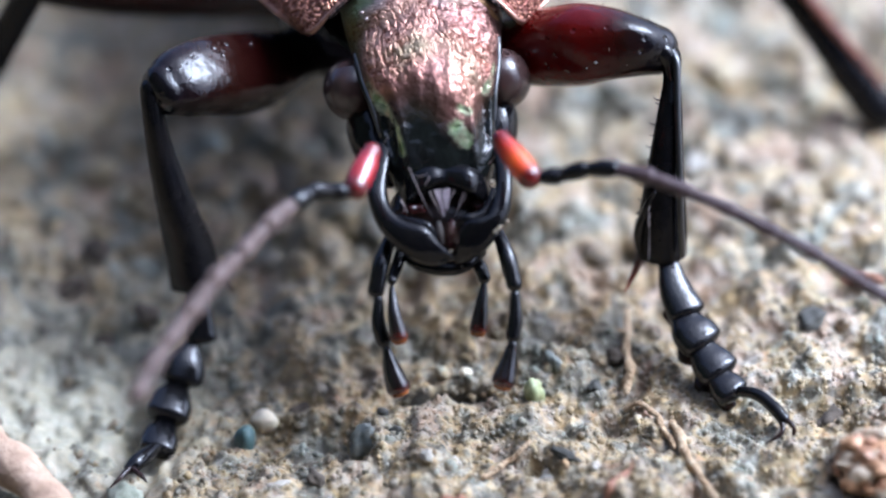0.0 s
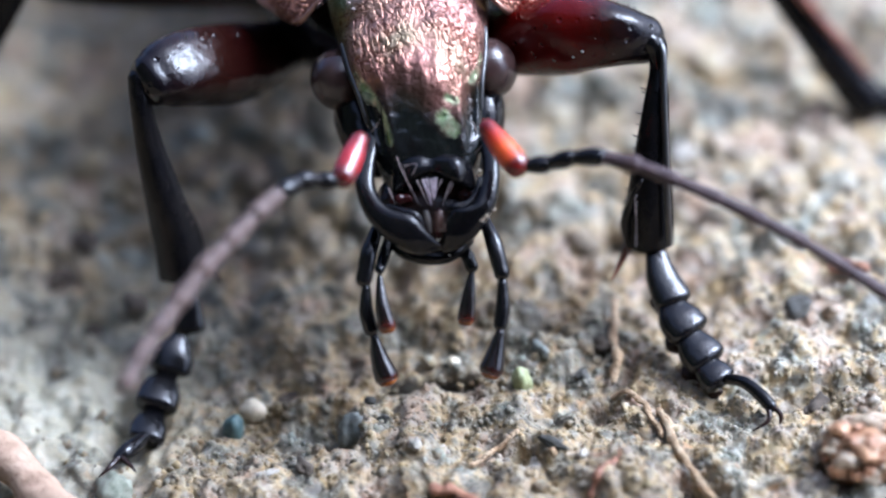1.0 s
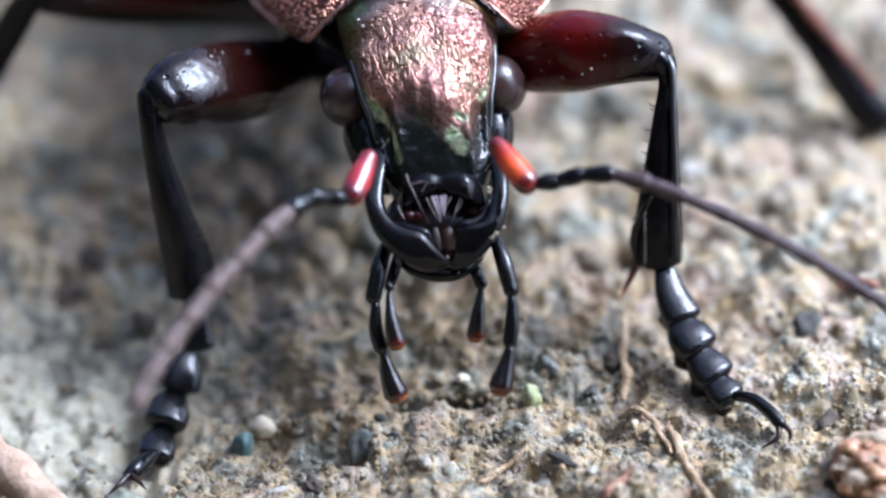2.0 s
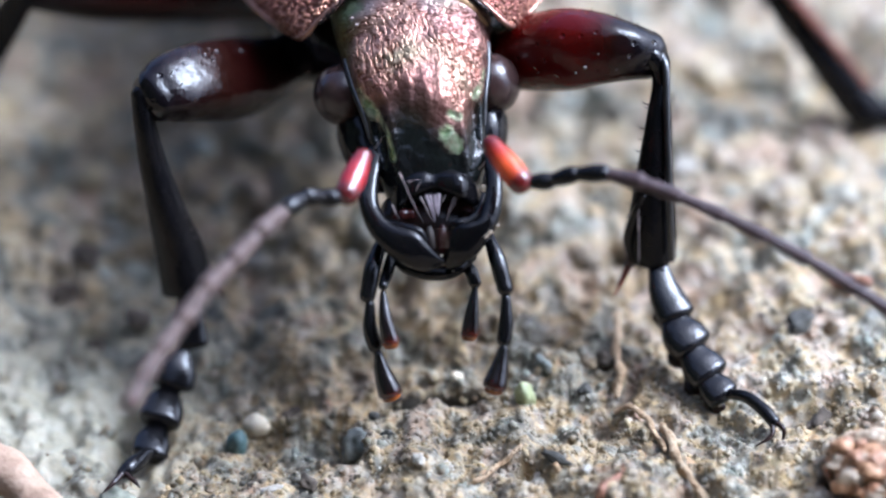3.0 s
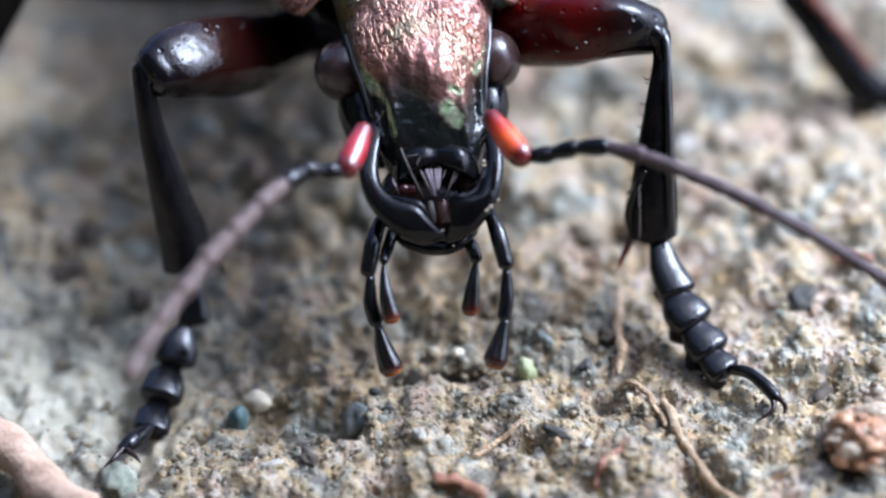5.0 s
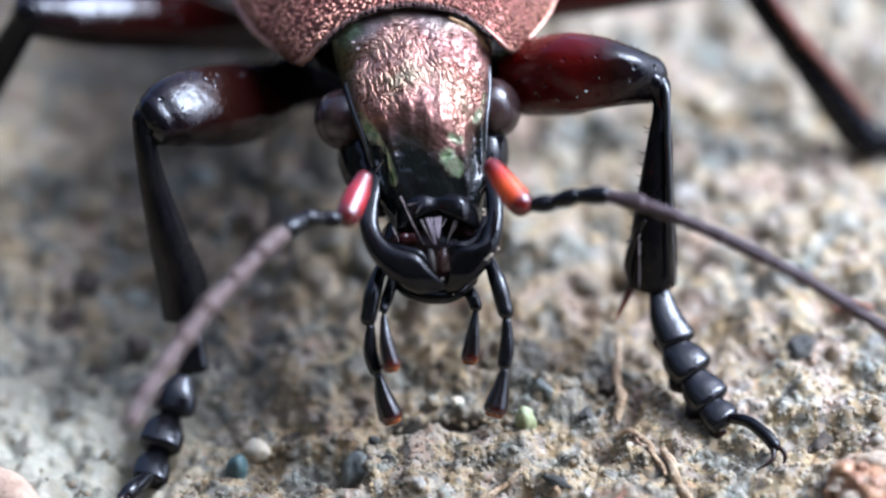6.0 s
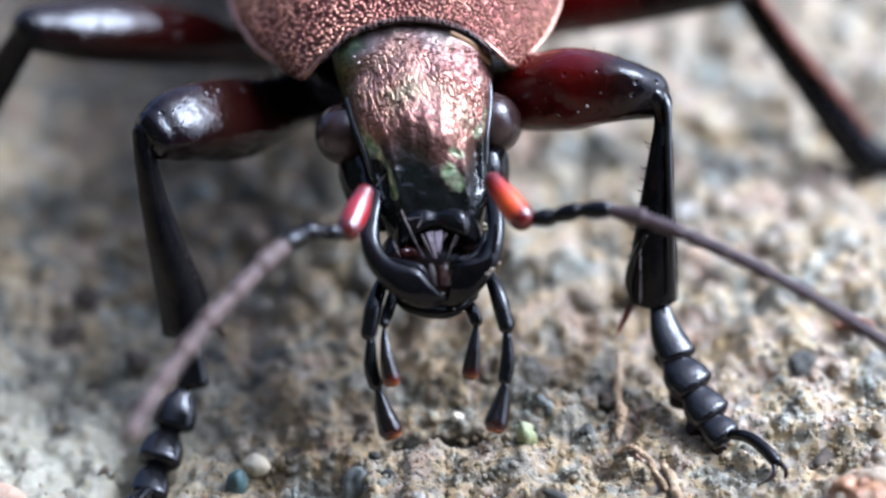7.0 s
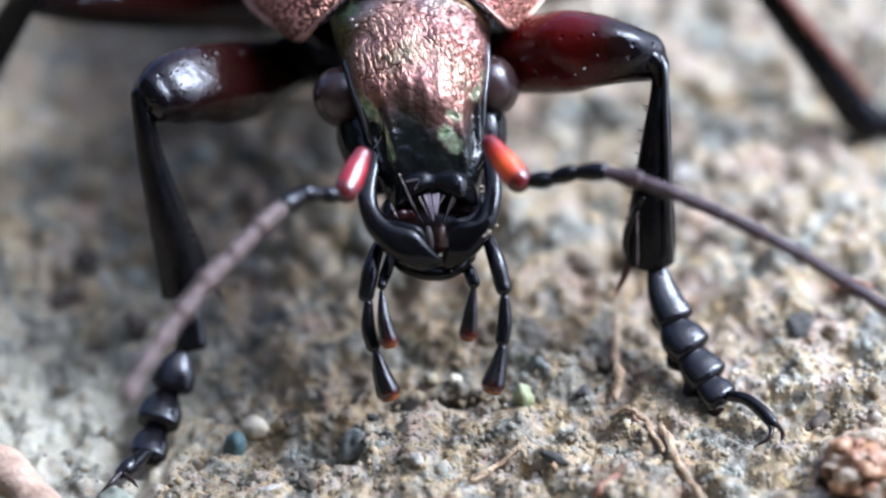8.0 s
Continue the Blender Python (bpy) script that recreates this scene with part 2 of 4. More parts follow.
def soil_material():
    m = Nodes("gritty_clay")
    pale = m.math("ADD", m.math("MULTIPLY", m.math("MINIMUM", m.along((-2, -3, 0), (3, 7, 0)), 1.2), 0.45), m.noise(0.25, 5.0, 0.6))
    big = m.ramp(pale, [(0.35, (0.093, 0.070, 0.040)), (0.6, (0.188, 0.147, 0.093)), (0.95, (0.312, 0.292, 0.262))])
    fine = m.ramp(m.noise(2.4, 8.0, 0.72), [(0.3, (0.3, 0.29, 0.28)), (0.5, (0.9, 0.89, 0.87)), (0.7, (1.25, 1.22, 1.18))])
    col = m.mix(1.0, big, fine, "MULTIPLY")
    col = m.mix(0.3, col, m.ramp(m.cell_pick(1.25), GRIT[1:-1]))
    col = m.mix(0.5, col, m.mix(1.0, m.ramp(m.cell_pick(5.5), GRIT), m.ramp(pale, [(0.35, (0.6,) * 3), (0.9, (1.15,) * 3)]), "MULTIPLY"))
    col = m.mix(0.14, col, m.ramp(m.cell_pick(11.0), GRIT))
    tint = m.ramp(m.noise(1.1, 3.0, 0.5, 0.5), [(0.34, (1.10, 0.92, 0.80)), (0.42, (1.0, 0.995, 0.98)), (0.50, (1.13, 0.98, 0.64)), (0.56, (0.98, 1.0, 0.95)), (0.67, (0.84, 0.98, 1.0))])
    col = m.mix(1.0, col, tint, "MULTIPLY")
    chalk = m.ramp(m.math("ADD", m.math("MULTIPLY", m.near((-7.4, -0.8, -0.3)), 0.1), m.math("MULTIPLY", m.noise(0.7, 5.0), 0.35)), [(0.32, (0.6,) * 3), (0.6, (0.0,) * 3)])
    col = m.mix(chalk, col, (0.335, 0.325, 0.242))
    peat = m.ramp(m.noise(1.1, 4.0, 0.6, 0.6), [(0.54, (0.0,) * 3), (0.63, (0.75,) * 3)])
    col = m.mix(peat, col, (0.055, 0.042, 0.028))
    col = m.mix(1.0, col, dark_patch(m), "MULTIPLY")
    # shaded band below the mouth feelers, painted dark into the soil
    shade_band = m.ramp(m.math("ADD", m.streak((-0.85, -1.12, -0.2), (0.75, -1.16, -0.2)), m.math("MULTIPLY", m.math("SUBTRACT", m.noise(3.5, 4.0, 0.6), 0.5), 0.35)), [(0.16, (0.92,) * 3), (0.34, (0.0,) * 3)])
    col = m.mix(shade_band, col, (0.022, 0.018, 0.012))
    far = m.ramp(m.math("MULTIPLY", m.near((0, 5, 0)), 0.01), [(0.28, (0.0,) * 3), (0.7, (1.0,) * 3)])
    col = m.mix(far, col, m.ramp(m.noise(0.03, 8.0, 0.7), [(0.3, (0.06, 0.048, 0.034)), (0.7, (0.19, 0.155, 0.115))]))
    nrm = m.bump(m.noise(7.0, 5.0, 0.65), 0.04, 0.7, m.bump(m.cells(3.0), 0.08, 0.6))
    return m.done(col, m.ramp(m.noise(5.0), [(0.35, (0.4,) * 3), (0.7, (0.9,) * 3)]), nrm)


def grit_material(name="sand_grains", per_island=True):
    m = Nodes(name)
    pick = m.n.new("ShaderNodeNewGeometry").outputs["Random Per Island"] if per_island else m.n.new("ShaderNodeObjectInfo").outputs["Random"]
    col = m.mix(0.4, m.ramp(pick, GRIT), (0.27, 0.23, 0.17))
    pale = m.ramp(m.math("ADD", m.math("MULTIPLY", m.along((-2, -3, 0), (3, 7, 0)), 0.45), m.noise(0.25, 5.0, 0.6)), [(0.4, (0.0,) * 3), (1.0, (0.6,) * 3)])
    col = m.mix(1.0, m.mix(pale, col, (0.37, 0.35, 0.318)), m.ramp(pale, [(0.0, (0.56,) * 3), (0.4, (1.0,) * 3)]), "MULTIPLY")
    col = m.mix(1.0, col, m.ramp(m.noise(1.1, 3.0, 0.5, 0.5), [(0.34, (1.10, 0.92, 0.80)), (0.42, (1.0, 0.995, 0.98)), (0.50, (1.13, 0.98, 0.64)), (0.56, (0.98, 1.0, 0.95)), (0.67, (0.84, 0.98, 1.0))]), "MULTIPLY")
    col = m.mix(1.0, col, m.ramp(m.noise(5.0, 5.0, 0.7), [(0.3, (0.6,) * 3), (0.7, (1.25, 1.22, 1.15))]), "MULTIPLY")
    col = m.mix(1.0, col, dark_patch(m), "MULTIPLY")
    r = m.ramp(m.noise(3.0), [(0.35, (0.42,) * 3), (0.65, (0.85,) * 3)])
    return m.done(col, r, m.bump(m.noise(9.0, 4.0), 0.03, 0.8), Subsurface_Weight=0.12, Subsurface_Radius=(1.0, 0.7, 0.5), Subsurface_Scale=0.00008)


def mineral(name, a, b, rough=0.4, clear=0.2):
    m = Nodes(name)
    nrm = m.bump(m.noise(6.0, 5.0), 0.03, 0.8)
    return m.done(m.ramp(m.noise(3.0, 6.0, 0.65), [(0.3, a), (0.7, b)]), rough, nrm, Subsurface_Weight=clear, Subsurface_Radius=(1, 0.8, 0.6), Subsurface_Scale=0.0001)


BLACK = chitin()
SATIN = chitin("satin_black_chitin", rough=0.2, gloss=0.16)
KEEL = chitin("keeled_black_chitin", rough=0.3, gloss=1.0)
HOOF = chitin("polished_black_chitin", rough=0.15, gloss=0.48)
TAR = chitin("pitch_brown_chitin", (0.012, 0.007, 0.006), (0.03, 0.014, 0.01), 0.2)
RUDDY = soft_matt("reddish_brown_chitin", [(0.3, (0.07, 0.022, 0.014)), (0.7, (0.24, 0.085, 0.05))], 4.0, 0.4, 0.02)
BRISTLE = soft_matt("bristle_brown", [(0.3, (0.02, 0.014, 0.012)), (0.7, (0.06, 0.035, 0.025))], 6.0, 0.4, 0.004)
PALE_HAIR = soft_matt("pale_hair", [(0.3, (0.22, 0.17, 0.15)), (0.7, (0.42, 0.34, 0.32))], 6.0, 0.4, 0.004)
# one down in two copies: sunlit for the left antenna, shaded for the right
VELVET_LIT = soft_matt("downy_brown_lit", [(0.3, (0.048, 0.028, 0.021)), (0.7, (0.115, 0.072, 0.056))], 5.0, 0.55, 0.02, Sheen_Weight=0.08, Sheen_Roughness=0.4)
VELVET_SHADED = soft_matt("downy_brown_shaded", [(0.3, (0.020, 0.009, 0.010)), (0.7, (0.056, 0.029, 0.029))], 5.0, 0.5, 0.02, Sheen_Weight=0.06, Sheen_Roughness=0.4)
EYE = soft_matt("faceted_eye", [(0.3, (0.022, 0.012, 0.011)), (0.7, (0.046, 0.026, 0.023))], 2.0, 0.25, 0.006, Specular_IOR_Level=0.5, Coat_Weight=0.14, Coat_Roughness=0.12)


# ---- shape helpers (millimetres) ----
def T(u, v, w):
    """A point of a drawing board that leans back by LEAN over the middle: u to the right, v up the board, w out of it."""
    return Vector((u, v * math.sin(LEAN) - w * math.cos(LEAN), 2.6 + v * math.cos(LEAN) + w * math.sin(LEAN)))


OUT = T(0, 0, 1) - T(0, 0, 0)
UPWARD = Vector((0, 0, 1))
BACK = (T(0.42, 0.44, 0.8) - T(0, 0, 0)).normalized()


def mesh_of(name, verts, faces, material, smooth=True):
    me = bpy.data.meshes.new(name)
    me.from_pydata([tuple(Vector(v) * MM) for v in verts], [], faces)
    me.materials.append(material)
    if smooth:
        me.polygons.foreach_set("use_smooth", [True] * len(me.polygons))
    me.update()
    return me


def part(name, shape, material, parent, label=""):
    """One mesh object under a thing or a part. shape: (verts, faces)."""
    ob = new(name, mesh_of(name, *shape, material))
    ob.parent = parent
    return tagged(ob, label)


def thing(name, label, category, group="", at=(0, 0, 0)):
    ob = new(name)
    ob.empty_display_size = 0.001
    ob.location = Vector(at) * MM
    return tagged(ob, label, category, group)


def spline(values, t):
    """Catmull-Rom through values (numbers or vectors), t from 0 to len - 1."""
    i = min(int(t), len(values) - 2)
    f = t - i
    p1, p2 = values[i], values[i + 1]
    p0 = values[i - 1] if i else p1 * 2 - p2
    p3 = values[i + 2] if i + 2 < len(values) else p2 * 2 - p1
    return 0.5 * (p1 * 2 + (p2 - p0) * f + (p0 * 2 - p1 * 5 + p2 * 4 - p3) * f * f + (p1 * 3 - p0 - p2 * 3 + p3) * f * f * f)


def outward(shape):
    """The closed shape with its faces turned outwards."""
    v, f = shape
    p = np.array([tuple(q) for q in v])
    p = p - p.mean(0)
    total = sum(float(p[g[0]] @ np.cross(p[g[k]], p[g[k + 1]])) for g in f for k in range(1, len(g) - 1))
    return (v, [tuple(reversed(g)) for g in f]) if total < 0 else shape


def limb(points, radii, flat=1.0, face=OUT, seg=16, steps=6, ends=(1.0, 1.0), lumps=0.0, ridge=0.0, square=1.0):
    """A rounded rod along points. flat: its thickness along face, against its breadth. ends: how far its round ends stand out, in radii. square: below 1 the rod has flat sides."""
    points = [Vector(p) for p in points]
    n = (len(points) - 1) * steps
    rings = []
    for k in range(n + 1):
        t = k / steps
        c = spline(points, t)
        d = (spline(points, min(t + 0.05, len(points) - 1)) - spline(points, max(t - 0.05, 0))).normalized()
        rings.append((c, d, max(spline(radii, t), 0.002)))
    caps = [(0.97, 0.25), (0.86, 0.52), (0.65, 0.77), (0.35, 0.94)]
    first, last = rings[0], rings[-1]
    head = [(first[0] - first[1] * first[2] * ends[0] * b, first[1], first[2] * a) for a, b in reversed(caps)]
    tail = [(last[0] + last[1] * last[2] * ends[1] * b, last[1], last[2] * a) for a, b in caps]
    rings = head + rings + tail
    verts, faces = [], []
    for c, d, r in rings:
        side = d.cross(face).normalized()
        nrm = side.cross(d).normalized()
        for j in range(seg):
            a = 2 * math.pi * j / seg
            k = r * (1 + ridge * math.cos(4 * a))
            ca, sa = math.cos(a), math.sin(a)
            p = c + side * (math.copysign(abs(ca) ** square, ca) * k) + nrm * (math.copysign(abs(sa) ** square, sa) * k * flat)
            if lumps:
                p += Vector(noise.noise_vector(p * 3.0)) * lumps * r
            verts.append(p)
    for i in range(len(rings) - 1):
        for j in range(seg):
            a, b = i * seg + j, i * seg + (j + 1) % seg
            faces.append((a, b, b + seg, a + seg))
    faces.append(tuple(reversed(range(seg))))
    faces.append(tuple(range(len(verts) - seg, len(verts))))
    faces = [tuple(reversed(f)) for f in faces]
    return verts, faces


def join(*shapes):
    verts, faces = [], []
    for v, f in shapes:
        faces += [tuple(i + len(verts) for i in g) for g in f]
        verts += list(v)
    return verts, faces


def ball(centre, axes, nu=24, nv=16, lumps=0.0, pitch=3.0):
    """An ellipsoid with three half axes (vectors)."""
    centre, (a, b, c) = Vector(centre), [Vector(x) for x in axes]
    verts, faces = [], []
    for i in range(nv + 1):
        th = math.pi * i / nv
        for j in range(nu):
            ph = 2 * math.pi * j / nu
            d = a * (math.sin(th) * math.cos(ph)) + b * (math.sin(th) * math.sin(ph)) + c * math.cos(th)
            k = 1 + lumps * noise.noise((centre + d) * pitch)
            verts.append(centre + d * k)
    for i in range(nv):
        for j in range(nu):
            p, q = i * nu + j, i * nu + (j + 1) % nu
            faces.append((p, p + nu, q + nu, q))
    return outward((verts, faces))


def spike(root, tip, r, seg=5, bend=0.0):
    """A thin bristle that tapers to its tip."""
    root, tip = Vector(root), Vector(tip)
    d = (tip - root).normalized()
    side = d.orthogonal().normalized()
    up = d.cross(side)
    verts, faces = [], []
    for k, q in ((0, 1.0), (0.5, 0.75), (1.0, 0.12)):
        c = root.lerp(tip, k) + side * bend * 4 * k * (1 - k)
        verts += [c + (side * math.cos(2 * math.pi * j / seg) + up * math.sin(2 * math.pi * j / seg)) * r * q for j in range(seg)]
    for i in range(2):
        faces += [(i * seg + j, i * seg + (j + 1) % seg, (i + 1) * seg + (j + 1) % seg, (i + 1) * seg + j) for j in range(seg)]
    faces.append(tuple(range(2 * seg, 3 * seg)))
    return outward((verts, faces))


def sheet(nu, nv, fn, thick=0.0):
    """A grid surface fn(s, t), s and t from 0 to 1, with an inner skin thick below it."""
    verts = [Vector(fn(i / nu, j / nv)) for i in range(nu + 1) for j in range(nv + 1)]
    w = nv + 1
    faces = [(i * w + j, i * w + j + 1, (i + 1) * w + j + 1, (i + 1) * w + j) for i in range(nu) for j in range(nv)]
    if thick:
        n = len(verts)
        verts += [v - UPWARD * thick for v in verts]
        faces += [tuple(n + k for k in reversed(f)) for f in faces]
        rim = [j for j in range(w)] + [i * w + nv for i in range(1, nu + 1)] + [nu * w + j for j in reversed(range(nv))] + [i * w for i in reversed(range(1, nu))]
        faces += [(rim[k], rim[k - 1], rim[k - 1] + n, rim[k] + n) for k in range(len(rim))]
    return verts, faces


def curve_at(stops, x):
    """Smooth value at x from (x, value) stops."""
    xs = [a for a, _ in stops]
    k = 0
    while k < len(xs) - 2 and x > xs[k + 1]:
        k += 1
    f = min(max((x - xs[k]) / (xs[k + 1] - xs[k]), 0), 1)
    return spline([b for _, b in stops], k + f)


# ---- ground ----
def ground_height(x, y):
    """The lie of the ground in millimetres: higher to the east, crumbly, with small hollows."""
    p = Vector((x, y, 0))
    z = 0.22 + 0.6 * math.tanh(x / 9.0) - 0.62 * math.exp(-((x + 5.5) / 2.6) ** 2 - ((y + 0.5) / 3.0) ** 2)
    near = 1 / (1 + (max(abs(x), abs(y - 4)) / 60.0) ** 2)
    z += 0.34 * noise.fractal(p * 0.33, 1.0, 2.0, 3) * near + 3 * noise.noise(p * 0.02) * (1 - near)
    z += 0.15 * noise.fractal(p * 1.3 + Vector((7, 3, 1)), 0.9, 2.0, 4) * near
    z += near * (0.30 * abs(noise.noise(p * 1.15 + Vector((3, 9, 2)))) + 0.17 * abs(noise.noise(p * 2.6 + Vector((1, 4, 8)))) + 0.11 * abs(noise.noise(p * 5.5)) + 0.06 * abs(noise.noise(p * 9.0)) - 0.2)
    hole = noise.noise(p * 0.8 + Vector((0, 0, 5)))
    z -= 1.1 * max(0.0, hole - 0.2) * near
    for a, b, wide, deep, fall in PITS:
        z -= fall * math.exp(-((x - a) / wide) ** 2 - ((y - b) / deep) ** 2)
    return z


# hollows: x, y, half length, half breadth, depth; the first deepens the painted shade band
PITS = (
    (-0.08, -1.15, 0.95, 0.14, 0.6), (-2.79, -0.92, 0.35, 0.3, 0.4), (-1.63, -2.60, 0.3, 0.2, 0.3),
    (-7.14, 2.30, 0.4, 0.35, 0.4), (-6.41, 1.37, 0.35, 0.35, 0.4), (-5.65, 2.90, 0.5, 0.4, 0.4),
    (2.95, -0.59, 0.3, 0.25, 0.35), (6.63, -2.11, 0.45, 0.3, 0.35), (1.85, 0.01, 0.3, 0.25, 0.35),
)


def build_ground():
    def steps(low, high, pitch):
        mid = [low + pitch * i for i in range(int((high - low) / pitch) + 1)]
        grow, left, right, step = 1.35, [], [], pitch
        a, b = mid[0], mid[-1]
        while b - mid[-1] < 6000:
            step *= grow
            a, b = a - step, b + step
            left.append(a)
            right.append(b)
        return left[::-1] + mid + right

    xs, ys = steps(-11.0, 11.0, 0.058), steps(-6.0, 13.5, 0.058)
    verts = [(x, y, ground_height(x, y)) for y in ys for x in xs]
    w = len(xs)
    faces = [(j * w + i, j * w + i + 1, (j + 1) * w + i + 1, (j + 1) * w + i) for j in range(len(ys) - 1) for i in range(w - 1)]
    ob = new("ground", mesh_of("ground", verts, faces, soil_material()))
    tagged(ob, "greyish brown gritty clay soil with small hollows", "ground", kind="structure")


ICO_V, ICO_F = [], []


def grain_base():
    bm = bmesh.new()
    bmesh.ops.create_icosphere(bm, subdivisions=1, radius=1.0)
    ICO_V.extend(v.co.copy() for v in bm.verts)
    ICO_F.extend(tuple(v.index for v in f.verts) for f in bm.faces)
    bm.free()


def build_grains():
    """Loose sand grains strewn over the soil."""
    rng = random.Random(4)
    grain_base()
    base = np.array([tuple(v) for v in ICO_V])
    tri = np.array(ICO_F)
    verts, faces, n = [], [], 0
    for x0, x1, y0, y1, count, small, large in ((-9.5, 10.0, -5.8, 2.2, 7000, 0.025, 0.14), (-5.0, 9.0, -5.4, 0.6, 11000, 0.04, 0.10), (-11.5, 11.5, 2.2, 15.0, 8000, 0.06, 0.42)):
        for _ in range(count):
            x, y = rng.uniform(x0, x1), rng.uniform(y0, y1)
            if math.hypot(x + 7.4, y + 0.8) < 3.2 and rng.random() < 0.75:
                continue
            # no grains on the painted shade band
            if math.hypot((x + 0.08 - 0.15 * math.sin(3 * y)) / 1.0, (y + 1.15 + 0.06 * math.sin(4 * x)) / 0.17) < 1.0:
                continue
            r = small + (large - small) * rng.random() ** 3.5
            z = ground_height(x, y) + r * rng.uniform(-0.95, -0.3)
            q = np.array(Euler((rng.uniform(0, 6.3), rng.uniform(0, 6.3), rng.uniform(0, 6.3))).to_matrix())
            s = np.array([rng.uniform(0.75, 1.35), rng.uniform(0.7, 1.1), rng.uniform(0.55, 1.0)]) * r
            k = 1 + 0.32 * np.array([rng.uniform(-1, 1) for _ in range(len(base))])
            verts.append((base * k[:, None] * s) @ q.T + (x, y, z))
            faces.append(tri + n)
            n += len(base)
    verts, faces = np.concatenate(verts) * MM, np.concatenate(faces)
    me = bpy.data.meshes.new("sand_grains")
    me.from_pydata(verts.tolist(), [], faces.tolist())
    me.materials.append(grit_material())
    me.polygons.foreach_set("use_smooth", [True] * len(me.polygons))
    ob = new("sand_grains", me)
    tagged(ob, "loose tan, grey and white sand grains on the soil", "sand", kind="stuff")


def stone_shape(r, seed, squash=(1.0, 0.85, 0.7), rough=0.5, fine=2):
    rng = random.Random(seed)
    off = Vector((rng.uniform(0, 50), rng.uniform(0, 50), 0))
    bm = bmesh.new()
    bmesh.ops.create_icosphere(bm, subdivisions=fine, radius=1.0)
    for v in bm.verts:
        d = v.co.normalized()
        k = 1 + rough * noise.noise(d * 1.3 + off) + rough * 0.5 * noise.noise(d * 3.1 + off) + rough * 0.3 * (fine - 2) * noise.noise(d * 6.5 + off)
        v.co = Vector((d.x * squash[0], d.y * squash[1], d.z * squash[2])) * k * r
    shape = [v.co.copy() for v in bm.verts], [tuple(v.index for v in f.verts) for f in bm.faces]
    bm.free()
    return shape


def stone(x, y, r, material, label, seed, squash=(1.0, 0.85, 0.7), sink=0.35, name="pebble", turn=0.0, smooth=True, lump=0.55):
    ob = new(name, mesh_of(name, *stone_shape(r, seed, squash, lump, 3), material, smooth))
    ob.location = Vector((x, y, ground_height(x, y) + r * squash[2] * (1 - sink) * 0.6)) * MM
    ob.rotation_euler = (0.2, 0.1, turn)
    return tagged(ob, label, "pebble", "pebbles on the soil")


def build_sky_screen():
    """An added, unseen dark screen that shuts off the sky behind the camera."""
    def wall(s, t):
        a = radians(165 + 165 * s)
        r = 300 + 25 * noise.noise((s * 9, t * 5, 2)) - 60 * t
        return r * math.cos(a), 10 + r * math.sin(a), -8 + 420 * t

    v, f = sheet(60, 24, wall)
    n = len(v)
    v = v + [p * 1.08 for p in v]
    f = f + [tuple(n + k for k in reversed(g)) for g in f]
    screen_dark = soft_matt("dark_sky_screen", [(0.3, (0.008, 0.010, 0.006)), (0.6, (0.02, 0.028, 0.012)), (0.8, (0.04, 0.035, 0.02))], 0.05, 0.9, 2.0)
    tagged(new("backdrop", mesh_of("backdrop", v, f, screen_dark)), "added unseen dark screen shutting off the sky behind the camera", "bank", kind="structure")


def strand(name, path, r, material, label, lift=0.5, lumps=0.8):
    """A thin stick or root that lies along a path on the soil."""
    line = [spline([Vector((a, b, 0)) for a, b in path], k / 3) for k in range(3 * (len(path) - 1) + 1)]
    line = [p + Vector(noise.noise_vector(p * 2.3)) * min(r * 0.9, 0.08) for p in line]
    pts = [Vector((p.x, p.y, ground_height(p.x, p.y) * 0.6 + 0.4 * smooth_height(p.x, p.y) + r * lift)) for p in line]
    base = pts[0].copy()
    radii = [r * (1 - 0.2 * (k % 2)) for k in range(len(pts))]
    ob = new(name, mesh_of(name, *limb([p - base for p in pts], radii, 0.85, UPWARD, 12, 4, lumps=lumps), material))
    ob.location = base * MM
    return tagged(ob, label, name.replace("_", " "))


def smooth_height(x, y):
    return 0.22 + 0.6 * math.tanh(x / 9.0) - 0.62 * math.exp(-((x + 5.5) / 2.6) ** 2 - ((y + 0.5) / 3.0) ** 2) + 0.05


